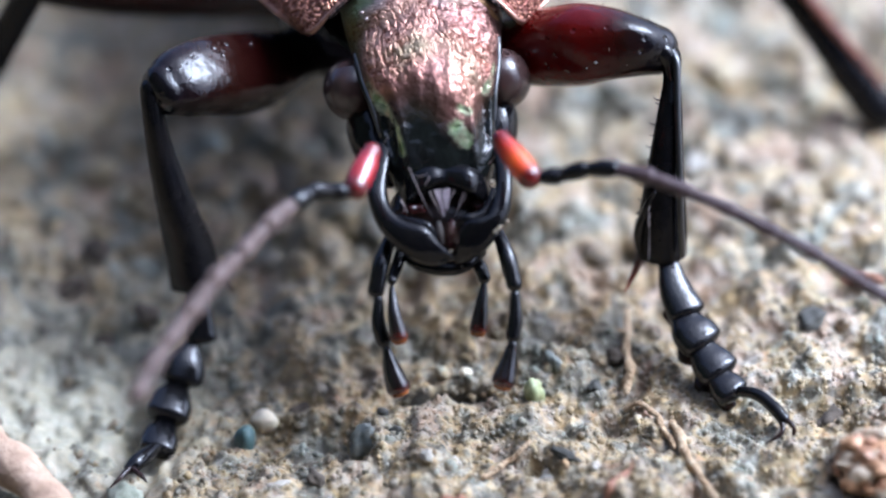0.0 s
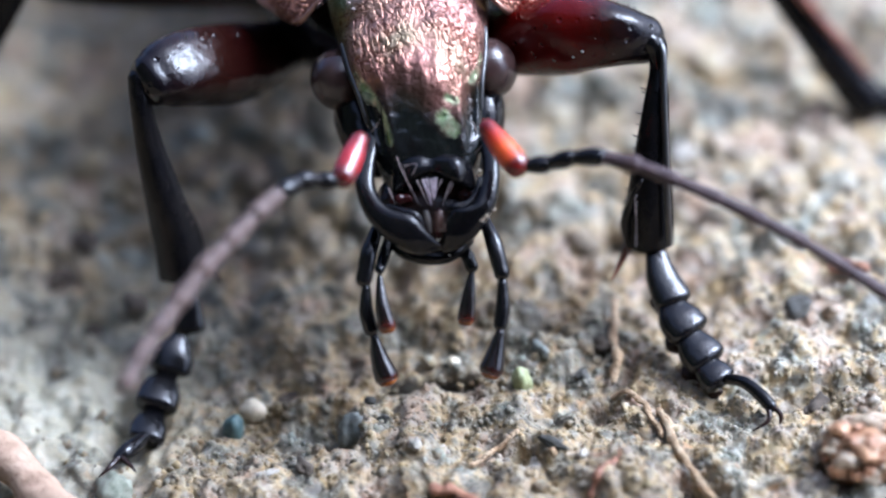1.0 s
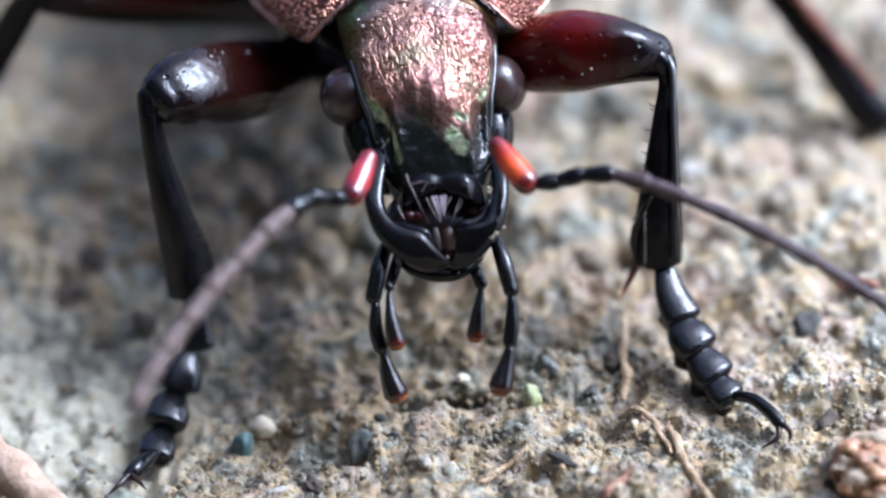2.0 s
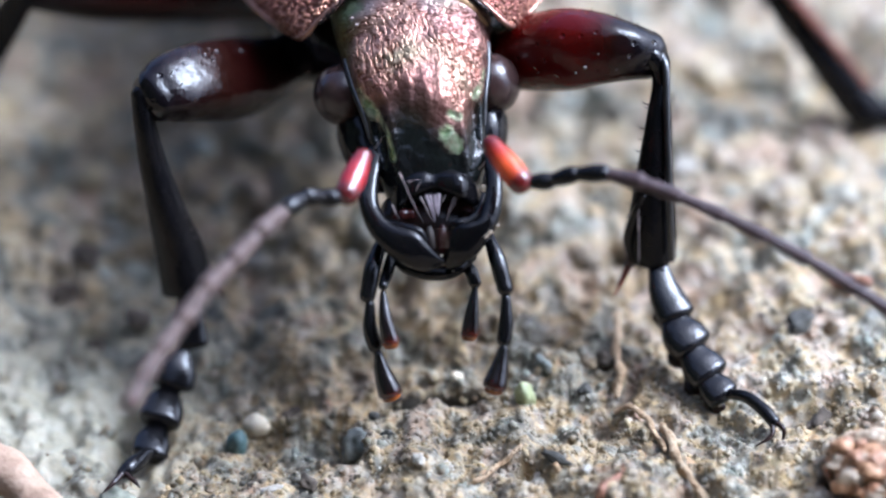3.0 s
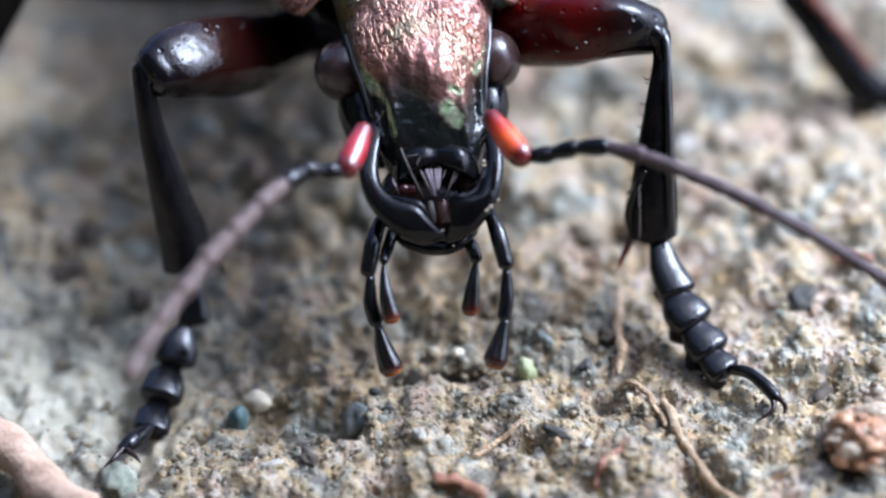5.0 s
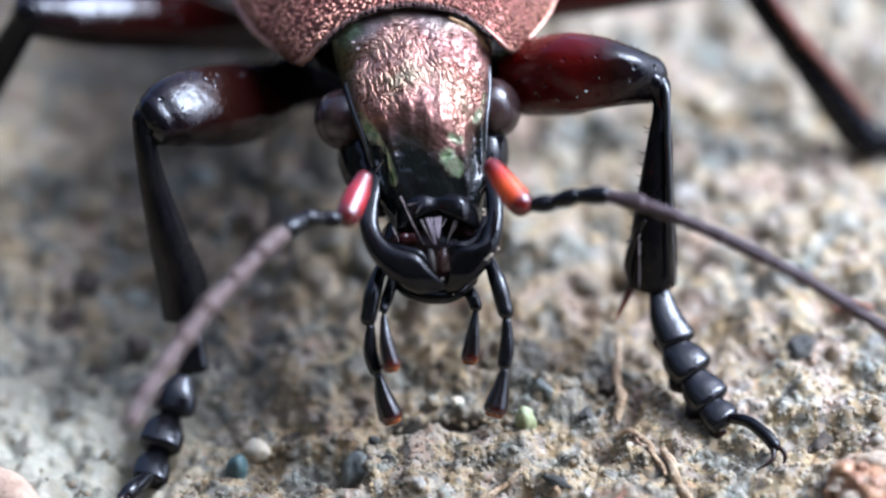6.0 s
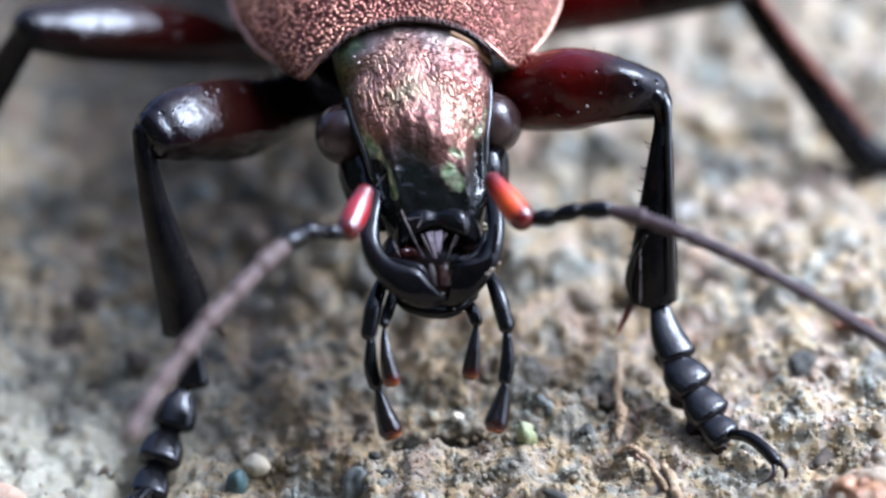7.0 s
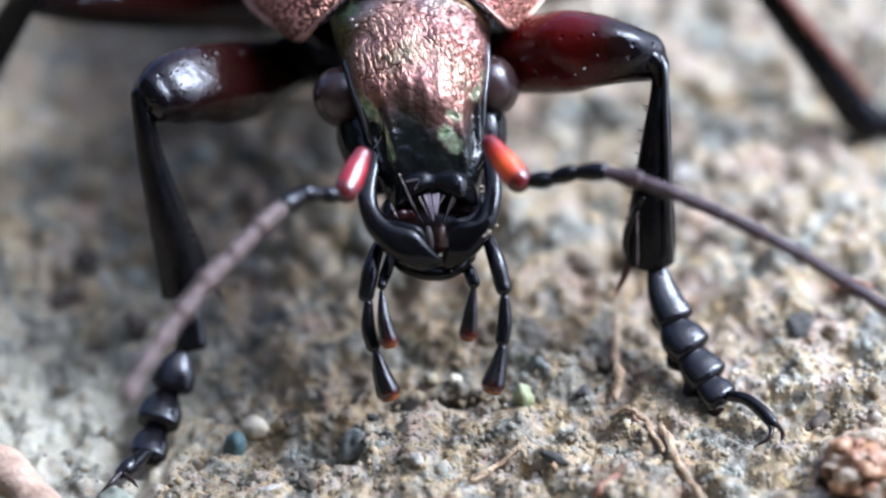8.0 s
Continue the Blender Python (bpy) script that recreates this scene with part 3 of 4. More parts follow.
def build_litter():
    cream = mineral("cream_quartz", (0.5, 0.42, 0.28), (0.68, 0.62, 0.48), 0.4, 0.3)
    teal = mineral("teal_stone", (0.028, 0.055, 0.055), (0.10, 0.15, 0.14), 0.5, 0.1)
    green = mineral("pale_green_crystal", (0.19, 0.21, 0.09), (0.34, 0.35, 0.19), 0.5, 0.4)
    slate = mineral("grey_green_stone", (0.07, 0.08, 0.07), (0.22, 0.22, 0.19), 0.6, 0.0)
    black = mineral("black_stone", (0.02, 0.019, 0.016), (0.075, 0.07, 0.055), 0.75, 0.0)
    # dark brown of the lumps added as the shade of hollows
    hollow_dark = mineral("dark_hollow_lump", (0.03, 0.022, 0.015), (0.11, 0.085, 0.06), 0.9, 0.0)
    clear = mineral("clear_quartz", (0.27, 0.24, 0.19), (0.43, 0.40, 0.34), 0.3, 0.3)
    for x, y, r, mat, squash, text in (
        (-3.36, -1.36, 0.26, cream, (1.0, 0.8, 0.8), "rounded cream quartz pebble in the soil"),
        (-3.70, -1.92, 0.25, teal, (0.85, 0.8, 1.1), "small blue-green pebble in the soil"),
        (-5.70, -3.45, 0.36, mineral("mossy_crumb", (0.07, 0.08, 0.05), (0.27, 0.27, 0.21), 0.9, 0.0), (1.2, 0.8, 0.6), "pale green crumb lying on the soil"),
        (-1.56, -2.23, 0.30, slate, (0.9, 0.8, 1.1), "grey-green upright pebble in the soil"),
        (-1.02, -2.22, 0.11, black, (0.9, 0.8, 0.9), "small black stone on the soil"),
        (-1.27, -1.57, 0.12, black, (1.0, 0.8, 0.8), "small black stone on the soil"),
        (0.03, -3.03, 0.13, clear, (1.0, 0.9, 0.9), "clear whitish quartz grain on the soil"),
        (-0.45, -3.20, 0.12, clear, (1.1, 0.8, 0.7), "clear whitish quartz grain on the soil"),
        (-3.02, -3.37, 0.16, clear, (1.4, 0.5, 0.4), "flat pale chip lying on the soil"),
        (0.22, -0.72, 0.12, cream, (1.0, 0.9, 0.8), "small cream grain on the soil"),
        (1.43, -1.42, 0.25, green, (0.75, 0.7, 1.25), "pale green upright crystal on the soil"),
        (1.63, -3.36, 0.17, clear, (1.0, 0.9, 0.85), "round clear quartz grain on the soil"),
        (2.46, -3.42, 0.09, clear, (1.0, 0.9, 0.85), "glinting white quartz grain on the soil"),
        (2.51, -1.31, 0.14, black, (1.0, 0.8, 0.8), "dark stone speckled with grit"),
        (1.91, -3.13, 0.2, black, (1.5, 0.45, 0.4), "thin dark chip lying on the soil"),
        (1.78, -0.73, 0.16, slate, (1.3, 0.7, 0.6), "flat grey stone on the soil"),
        (6.49, 0.29, 0.24, black, (1.2, 0.9, 0.6), "dark crumb sunk in the soil"),
        (-7.14, 2.34, 0.26, hollow_dark, (1.3, 0.9, 0.6), "dark brown lump standing in for a shaded hollow in the pale soil"),
        (-6.63, 2.97, 0.22, hollow_dark, (1.2, 0.9, 0.6), "dark brown lump standing in for a shaded hollow in the pale soil"),
        (-5.61, 1.46, 0.27, hollow_dark, (1.0, 0.9, 0.6), "dark brown lump standing in for a shaded hollow in the pale soil"),
        (-6.38, 1.34, 0.2, hollow_dark, (1.2, 0.8, 0.6), "dark brown lump standing in for a shaded hollow in the pale soil"),
        (-2.79, -0.95, 0.24, hollow_dark, (1.3, 0.8, 0.6), "dark brown lump added as the shade of a hollow"),
        (-2.39, -3.22, 0.16, hollow_dark, (1.2, 0.8, 0.6), "small dark brown lump standing in for a shaded hollow"),
        (2.95, -0.40, 0.2, hollow_dark, (1.0, 0.9, 0.6), "dark brown lump added as the shade of a hollow"),
        (1.86, 0.07, 0.2, hollow_dark, (1.2, 0.9, 0.6), "dark brown lump added as the shade of a hollow"),
        (6.62, -2.14, 0.26, hollow_dark, (1.4, 0.8, 0.5), "dark brown lump added as the shade of a hollow"),
        (4.62, 4.79, 0.26, clear, (1.3, 0.8, 0.5), "pale cream chip on the soil"),
    ):
        stone(x, y, r, mat, text, int(x * 100 + 999), squash, turn=x * 3.0, lump=0.22 if mat in (green, cream, teal) else 0.55)
    bark = soft_matt("pinkish_bark", [(0.3, (0.19, 0.12, 0.075)), (0.5, (0.36, 0.245, 0.165)), (0.75, (0.48, 0.36, 0.26))], 2.2, 0.8, 0.045)
    root = soft_matt("tan_root", [(0.3, (0.25, 0.155, 0.075)), (0.5, (0.40, 0.275, 0.155)), (0.7, (0.48, 0.38, 0.25))], 5.0, 0.8, 0.06)
    rust = soft_matt("rust_red_fibre", [(0.3, (0.11, 0.045, 0.025)), (0.7, (0.30, 0.14, 0.075))], 3.0, 0.6, 0.03)
    strand("twig", [(-9.24, -1.37), (-8.02, -2.66), (-6.98, -3.83), (-5.95, -5.10)], 0.43, bark, "pale pinkish brown twig lying on the soil", 1.2, 0.12)
    strand("rootlet", [(3.15, 0.64), (3.11, -0.14), (3.12, -0.83), (3.11, -1.35)], 0.085, root, "thin tan rootlet growing from the soil", 1.0)
    strand("rootlet", [(3.05, -1.66), (3.41, -1.80), (3.66, -2.30), (3.85, -2.85)], 0.065, root, "curved tan rootlet lying on the soil", 0.3)
    strand("rootlet", [(3.86, -2.17), (3.99, -2.81), (4.22, -3.44), (4.68, -4.20), (5.05, -4.85)], 0.085, root, "long tan rootlet half sunk in the soil", 0.0)
    strand("plant_fibre", [(3.07, -3.57), (2.81, -3.96), (2.57, -4.34)], 0.08, rust, "reddish plant fibre lying on the soil", 0.9)
    strand("plant_fibre", [(-0.09, -4.07), (0.26, -4.23), (0.59, -4.45)], 0.13, rust, "short rust-red stick lying on the soil", 0.8)
    strand("straw", [(1.29, -2.75), (0.93, -3.09), (0.53, -3.46)], 0.05, root, "thin brown straw lying on the soil", 1.0)
    strand("plant_fibre", [(7.13, 1.23), (7.38, 1.16), (7.62, 1.02)], 0.14, rust, "reddish brown chip lying on the soil", 1.0)
    rng = random.Random(12)
    x, y = 7.38, -3.74
    clod = thing("soil_clod", "orange-brown clod of sand grains on the soil", "clod", at=(x, y, smooth_height(x, y)))
    orange = [mineral("orange_crumb", (0.30, 0.145, 0.065), (0.50, 0.30, 0.165), 0.4, 0.15), mineral("tan_crumb", (0.28, 0.21, 0.14), (0.46, 0.37, 0.26), 0.5, 0.15), mineral("rust_crumb", (0.24, 0.105, 0.05), (0.43, 0.245, 0.14), 0.4, 0.1)]
    part("core", stone_shape(0.70, 77, (1.1, 0.9, 0.85)), orange[0], clod)
    for k in range(150):
        d = Vector((rng.gauss(0, 1), rng.gauss(0, 1), abs(rng.gauss(0, 0.9)))).normalized()
        r = 0.04 + 0.17 * rng.random() ** 1.6
        v, f = stone_shape(r, 300 + k, (1.0, 0.8, 0.75), 0.6)
        c = Vector((d.x * 0.80, d.y * 0.66, d.z * 0.66))
        ob = new("sand_grain", mesh_of("sand_grain", [p + c for p in v], f, orange[k % 3], k % 3 == 0))
        ob.parent = clod


def build_pebbles():
    """Larger loose stones here and there."""
    rng = random.Random(21)
    mat = grit_material("mixed_pebbles", False)
    shapes = [mesh_of("pebble", *stone_shape(1.0, 500 + k, (1.0, 0.85, 0.75)), mat, k % 2 == 0) for k in range(6)]
    for k in range(110):
        x, y = rng.uniform(-10, 10), rng.uniform(-5.2, 12.0)
        r = rng.uniform(0.10, 0.2) * (1 + 0.05 * max(y, 0))
        ob = new("pebble", shapes[k % 6])
        ob.location = Vector((x, y, ground_height(x, y) - 0.1 * r)) * MM
        ob.rotation_euler = (rng.uniform(0, 6), rng.uniform(0, 6), rng.uniform(0, 6))
        ob.scale = (r, r, r)
        tagged(ob, "small rough stone half sunk in the soil", "pebble", "pebbles on the soil")


# ---- beetle ----
beetle = thing("ground_beetle", "copper-backed ground beetle with dark red thighs standing on soil", "beetle")


def build_head():
    nape, mouth = T(-0.628, 4.771, -0.90), T(-0.159, 1.104, 0.35)
    ahead = (mouth - nape).normalized()
    across = (T(1.060, 2.910, -0.00) - T(-1.940, 2.690, -0.00)).normalized()
    across = (across - ahead * across.dot(ahead)).normalized()
    crown = across.cross(ahead).normalized()
    if crown.dot(OUT) < 0:
        crown = -crown
    mid = T(-0.412, 2.925, -0.35)
    wide = [(-2.6, 1.30), (-1.7, 1.44), (-1.0, 1.40), (-0.45, 1.31), (0.1, 1.23), (0.55, 1.12), (1.0, 1.05), (1.5, 1.0), (2.0, 0.85), (2.3, 0.6)]
    top = [(-2.6, 0.15), (-1.7, 0.68), (-1.0, 0.93), (-0.45, 1.02), (0.1, 0.98), (0.7, 0.94), (1.15, 0.86), (1.6, 0.74), (2.0, 0.56), (2.3, 0.35)]
    low = [(-2.6, 1.0), (-1.7, 1.2), (-1.0, 1.3), (-0.45, 1.35), (0.1, 1.35), (0.7, 1.2), (1.15, 1.05), (1.6, 0.9), (2.0, 0.75), (2.3, 0.5)]

    def relief(s, x):
        """Folds of the brow: furrows beside the mid line, the knob between them, the step behind the eyes."""
        bump = lambda a, b, c, d: math.exp(-((a - b) / c) ** 2 - d * d)
        z = -0.22 * bump(abs(x), 0.86 - 0.1 * max(s - 0.7, 0), 0.12, (s - 1.1) / 0.55) + 0.07 * bump(abs(x), 0.64, 0.10, (s - 1.15) / 0.5)
        z += 0.05 * bump(abs(x), 1.08, 0.08, (s - 0.2) / 0.9) + 0.17 * bump(x, 0.1, 0.42, (s - 0.4) / 0.5)
        z -= 0.09 * bump(x, -0.12, 0.07, (s - 0.45) / 0.4) + 0.06 * bump(x, 0.2, 0.06, (s - 0.35) / 0.35)
        return z - 0.10 * math.exp(-((s + 0.72) / 0.22) ** 2) * (0.3 + x * x)

    def brow(s, x):
        """A point of the upper side, x across from the mid line."""
        c = min(abs(x) / curve_at(wide, s), 1.0) ** (1 / 0.72)
        return mid + ahead * s + across * x + crown * ((1 - c * c) ** 0.33 * curve_at(top, s) + relief(s, x))

    n, seg = 110, 128
    verts, faces = [], []
    for i in range(n + 1):
        s = -2.6 + 4.9 * i / n
        hw, ht, hl = curve_at(wide, s), curve_at(top, s), curve_at(low, s)
        for j in range(seg):
            a = 2 * math.pi * j / seg
            c, d = math.cos(a), math.sin(a)
            x = math.copysign(abs(c) ** 0.72, c) * hw
            z = math.copysign(abs(d) ** 0.66, d) * (ht if d > 0 else hl) + (relief(s, x) if d > 0 else 0)
            p = mid + ahead * s + across * x + crown * z
            if d > -0.2:
                p += crown * 0.035 * noise.fractal(p * 2.2, 1.0, 2.0, 3)
            verts.append(p)
    for i in range(n):
        for j in range(seg):
            a, b = i * seg + j, i * seg + (j + 1) % seg
            faces.append((a, b, b + seg, a + seg))
    faces.append(tuple(range(len(verts) - seg, len(verts))))
    streaks = [(brow(*a), brow(*b), r) for a, b, r in (
        ((0.28, -1.10), (0.71, -0.86), 0.12), ((0.71, -0.86), (1.14, -0.69), 0.07), ((1.14, -0.69), (1.55, -0.66), 0.09),
        ((0.15, 1.13), (0.61, 0.90), 0.08), ((0.96, 0.45), (1.03, 0.58), 0.08), ((1.28, 0.34), (1.50, 0.45), 0.14))]
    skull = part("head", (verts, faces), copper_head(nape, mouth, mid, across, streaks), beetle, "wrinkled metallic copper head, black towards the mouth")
    for side, c in ((-1, T(-1.800, 2.850, -0.10)), (1, T(0.830, 3.030, -0.10))):
        part("eye", ball(c - crown * 0.42, (across * 0.53, ahead * 0.55, crown * 0.62), 40, 28), EYE, skull, "bulging glossy dark grey compound eye")
        rim = [brow(s, side * curve_at(wide, s) * 0.975) for s in (-0.45, -0.2, 0.05, 0.3, 0.55, 0.8, 1.05)]
        part("brow_ridge", limb([p + crown * 0.03 for p in rim], [0.03, 0.05, 0.06, 0.06, 0.05, 0.04, 0.025], seg=10), KEEL, skull, "glossy black ridge beside the eye")
        cheek = [c + ahead * a + across * side * b - crown * 0.62 for a, b in ((0.2, -0.25), (0.7, -0.22), (1.15, -0.30), (1.6, -0.45))]
        part("cheek", limb(cheek, [0.36, 0.42, 0.38, 0.25], lumps=0.1), BLACK, skull, "glossy black cheek")
    for c in (T(-1.618, 4.054, 0.10), T(-1.536, 3.939, 0.20)):
        part("dust_speck", stone_at(c, 0.035, 5), PALE_HAIR, skull, "whitish dust speck")
    lobes = blade([(T(-0.934, 0.864, 0.48), T(-0.882, 0.664, 0.60)),
        (T(-0.853, 1.141, 0.54), T(-0.773, 0.743, 0.66)),
        (T(-0.654, 1.319, 0.60), T(-0.564, 0.871, 0.72)),
        (T(-0.397, 1.398, 0.60), T(-0.356, 0.980, 0.72)),
        (T(-0.159, 1.379, 0.56), T(-0.158, 1.040, 0.68)),
        (T(0.059, 1.398, 0.62), T(0.059, 0.950, 0.74)),
        (T(0.307, 1.357, 0.66), T(0.277, 0.860, 0.78)),
        (T(0.536, 1.180, 0.58), T(0.475, 0.762, 0.70)),
        (T(0.665, 0.884, 0.50), T(0.644, 0.664, 0.62))],
                  [0.04, 0.14, 0.24, 0.28, 0.27, 0.31, 0.33, 0.2, 0.05])
    part("upper_lip", lobes, BLACK, beetle, "glossy black two-lobed upper lip")
    part("mouth_floor", ball(T(-0.160, 0.460, -0.00), (across * 1.06, ahead * 0.85, crown * 0.55), lumps=0.06), TAR, beetle, "pitch-brown mouth floor")
    hairs = [spike(T(-0.769, 1.332, 0.95), T(-0.354, 0.462, 1.25), 0.0065, bend=0.02), spike(T(-0.908, 0.779, 0.95), T(-0.787, 0.521, 1.15), 0.009), spike(T(0.020, 0.937, 0.95), T(-0.059, 0.779, 1.00), 0.012), spike(T(0.178, 0.898, 0.95), T(0.030, 0.483, 1.05), 0.014, bend=0.01), spike(T(0.217, 0.878, 0.95), T(0.138, 0.680, 1.00), 0.008)]
    hairs += [spike(T(-0.414, 0.917, 0.95), T(-0.197, 0.483, 1.05), 0.010), spike(T(-0.650, 1.172, 1.05), T(-0.413, 1.230, 1.10), 0.006), spike(T(-0.492, 1.034, 1.05), T(-0.394, 1.211, 1.10), 0.006)]
    wine = chitin("wine_red_chitin", (0.015, 0.003, 0.003), (0.05, 0.008, 0.007), 0.15)
    for c in (T(-0.683, 0.604, 0.68), T(0.535, 0.703, 0.68)):
        part("jaw_joint", ball(c, (across * 0.22, ahead * 0.10, crown * 0.08), lumps=0.5, pitch=9.0), wine, beetle, "wine-red skin at the root of the jaw")
    petals = [limb([a, a.lerp(b, 0.5), b], [r, r * 0.75, 0.008], 0.35, seg=8) for a, b, r in ((T(-0.306, 0.927, 0.95), T(-0.158, 0.502, 1.05), 0.028), (T(-0.237, 0.947, 0.95), T(-0.167, 0.601, 1.05), 0.018), (T(-0.158, 0.937, 0.95), T(-0.138, 0.640, 1.04), 0.026), (T(-0.089, 0.947, 0.95), T(-0.108, 0.601, 1.04), 0.034))]
    part("lip_lobes", join(*petals), soft_matt("pale_membrane", [(0.3, (0.16, 0.12, 0.13)), (0.7, (0.34, 0.28, 0.30))], 5.0, 0.35, 0.01), beetle, "pale membrane lobes under the lip")
    part("mouth_bristles", join(*hairs), PALE_HAIR, beetle, "fan of pale bristles under the lip")
    comb = [spike(T(0.049, 0.364, 1.10) + ahead * 0.055 * k, T(-0.157, 0.354, 1.16) + ahead * 0.055 * k, 0.009) for k in range(7)]
    part("membrane", limb([T(-0.256, 0.365, 0.95), T(-0.227, 0.227, 0.96), T(-0.178, 0.030, 0.96)], [0.04, 0.055, 0.02], 0.5, seg=10), soft_matt("beige_membrane", [(0.3, (0.05, 0.04, 0.033)), (0.7, (0.12, 0.10, 0.085))], 4.0, 0.4, 0.01), beetle, "beige membrane between the jaws")
    part("inner_lobe", limb([T(-0.030, 0.385, 0.85), T(-0.030, 0.207, 0.90), T(-0.049, -0.030, 0.90)], [0.06, 0.08, 0.05], 0.6, seg=12), wine, beetle, "dark red inner lobe of the jaw")
    part("inner_jaw", join(*comb), soft_matt("ochre_bristle", [(0.35, (0.05, 0.025, 0.018)), (0.6, (0.18, 0.11, 0.075))], 14.0), beetle, "ochre comb of the inner jaw")


def stone_at(c, r, seed):
    v, f = stone_shape(r, seed)
    return [Vector(c) + p for p in v], f


CRUMB = mineral("beige_crumb", (0.30, 0.24, 0.16), (0.55, 0.47, 0.36), 0.7, 0.1)


def blade(stations, thick):
    """A curved plate with rounded sides. stations: its outer and its inner edge; thick: its half thickness."""
    outer, inner = [a for a, _ in stations], [b for _, b in stations]
    n, seg, verts, faces = 6 * (len(stations) - 1), 28, [], []
    for k in range(n + 1):
        t = k / 6
        a, b, h = spline(outer, t), spline(inner, t), max(spline(thick, t), 0.02)
        for j in range(seg):
            q = 2 * math.pi * j / seg
            c, d = math.cos(q), math.sin(q)
            verts.append((a + b) / 2 + (b - a) / 2 * math.copysign(abs(c) ** 0.72, c) + OUT * h * math.copysign(abs(d) ** 0.6, d))
    for i in range(n):
        faces += [(i * seg + j, i * seg + (j + 1) % seg, (i + 1) * seg + (j + 1) % seg, (i + 1) * seg + j) for j in range(seg)]
    faces += [tuple(reversed(range(seg))), tuple(range(n * seg, (n + 1) * seg))]
    return outward((verts, faces))


def build_jaws():
    left = blade([(T(-1.314, 1.852, 0.30), T(-1.034, 1.681, 0.38)),
        (T(-1.458, 1.299, 0.58), T(-1.149, 1.149, 0.66)),
        (T(-1.503, 0.900, 0.78), T(-1.116, 0.721, 0.86)),
        (T(-1.362, 0.385, 0.92), T(-0.887, 0.463, 1.00)),
        (T(-1.084, 0.010, 1.02), T(-0.472, 0.325, 1.10)),
        (T(-0.768, -0.227, 1.06), T(-0.266, 0.089, 1.14)),
        (T(-0.414, -0.365, 1.04), T(-0.108, -0.089, 1.12)),
        (T(-0.108, -0.325, 1.00), T(0.010, -0.197, 1.08))], [0.14, 0.2, 0.24, 0.28, 0.27, 0.22, 0.14, 0.06])
    tooth = limb([T(-0.946, 0.493, 1.00), T(-0.708, 0.394, 1.12), T(-0.452, 0.315, 1.18), T(-0.305, 0.148, 1.16)], [0.03, 0.075, 0.08, 0.03], 0.8)
    part("mandible", join(left, tooth), BLACK, beetle, "glossy black curved jaw")
    right = blade([(T(0.936, 1.822, 0.30), T(0.656, 1.681, 0.38)),
        (T(1.012, 1.299, 0.58), T(0.733, 1.149, 0.66)),
        (T(1.029, 0.900, 0.76), T(0.652, 0.761, 0.84)),
        (T(0.948, 0.464, 0.86), T(0.533, 0.513, 0.94)),
        (T(0.730, 0.109, 0.92), T(0.217, 0.434, 1.00)),
        (T(0.513, -0.158, 0.92), T(0.059, 0.148, 1.00)),
        (T(0.237, -0.296, 0.90), T(0.030, -0.089, 0.98)),
        (T(0.040, -0.346, 0.86), T(0.000, -0.247, 0.94))], [0.14, 0.2, 0.24, 0.28, 0.27, 0.22, 0.14, 0.06])
    tooth = limb([T(0.692, 0.949, 0.80), T(0.612, 0.661, 0.95), T(0.433, 0.493, 1.04), T(0.217, 0.443, 1.10), T(0.069, 0.325, 1.05)], [0.05, 0.07, 0.08, 0.085, 0.03], 0.8)
    part("mandible", join(right, tooth), BLACK, beetle, "glossy black curved jaw")
    for c, r in ((T(0.768, 0.305, 1.12), 0.06), (T(0.927, 0.414, 1.00), 0.035), (T(0.718, 0.236, 1.15), 0.045), (T(0.682, 1.097, 0.80), 0.03), (T(-0.049, -0.108, 1.12), 0.025), (T(0.148, -0.386, 0.80), 0.02)):
        part("dirt_crumb", stone_at(c, r, int(r * 1000)), CRUMB, beetle, "beige crumb of soil stuck to the jaw")
    hairs = [spike(T(0.631, 1.766, 0.95), T(0.471, 1.971, 1.35), 0.009, bend=0.04), spike(T(0.671, 1.707, 0.95), T(0.529, 1.578, 1.40), 0.009, bend=0.03), spike(T(-1.205, 1.768, 0.85), T(-1.060, 1.973, 1.30), 0.009, bend=0.04), spike(T(0.612, 1.392, 0.90), T(0.726, 1.560, 1.30), 0.009)]
    part("brow_bristles", join(*hairs), PALE_HAIR, beetle, "long pale feeler bristles of the brow")
    part("chin", limb([T(-0.864, -0.139, 0.45), T(-0.654, -0.327, 0.60), T(-0.337, -0.426, 0.62), T(0.010, -0.426, 0.62), T(0.278, -0.327, 0.55), T(0.477, -0.139, 0.45)], [0.10, 0.12, 0.13, 0.13, 0.12, 0.10], 1.3, lumps=0.12), BLACK, beetle, "black chin plate")


def palp(segments):
    """A feeler of the mouth: drop-shaped segments, the last with an amber tip."""
    root = None
    pts, rad = segments[-1]
    end = pts[-1] + (pts[-1] - pts[-2]).normalized() * rad[-1] * 0.75
    tip = translucent("clear_palp_tip", [(0.0, (0.005, 0.004, 0.004)), (0.76, (0.007, 0.004, 0.004)), (0.91, (0.06, 0.008, 0.004)), (1.0, (0.40, 0.10, 0.012))], (pts[0], end), 0.1, 0.16)
    for k, (pts, rad) in enumerate(segments):
        seg = part("palp_segment", limb(pts, rad, seg=18, ends=(1.2, 0.75 if k == len(segments) - 1 else 1.0)), HOOF if k < len(segments) - 1 else tip, root or beetle, "" if root else "glossy black mouth feeler with an amber tip")
        root = root or seg
    pts, rad = segments[-1]
    d = (pts[-1] - pts[-2]).normalized()
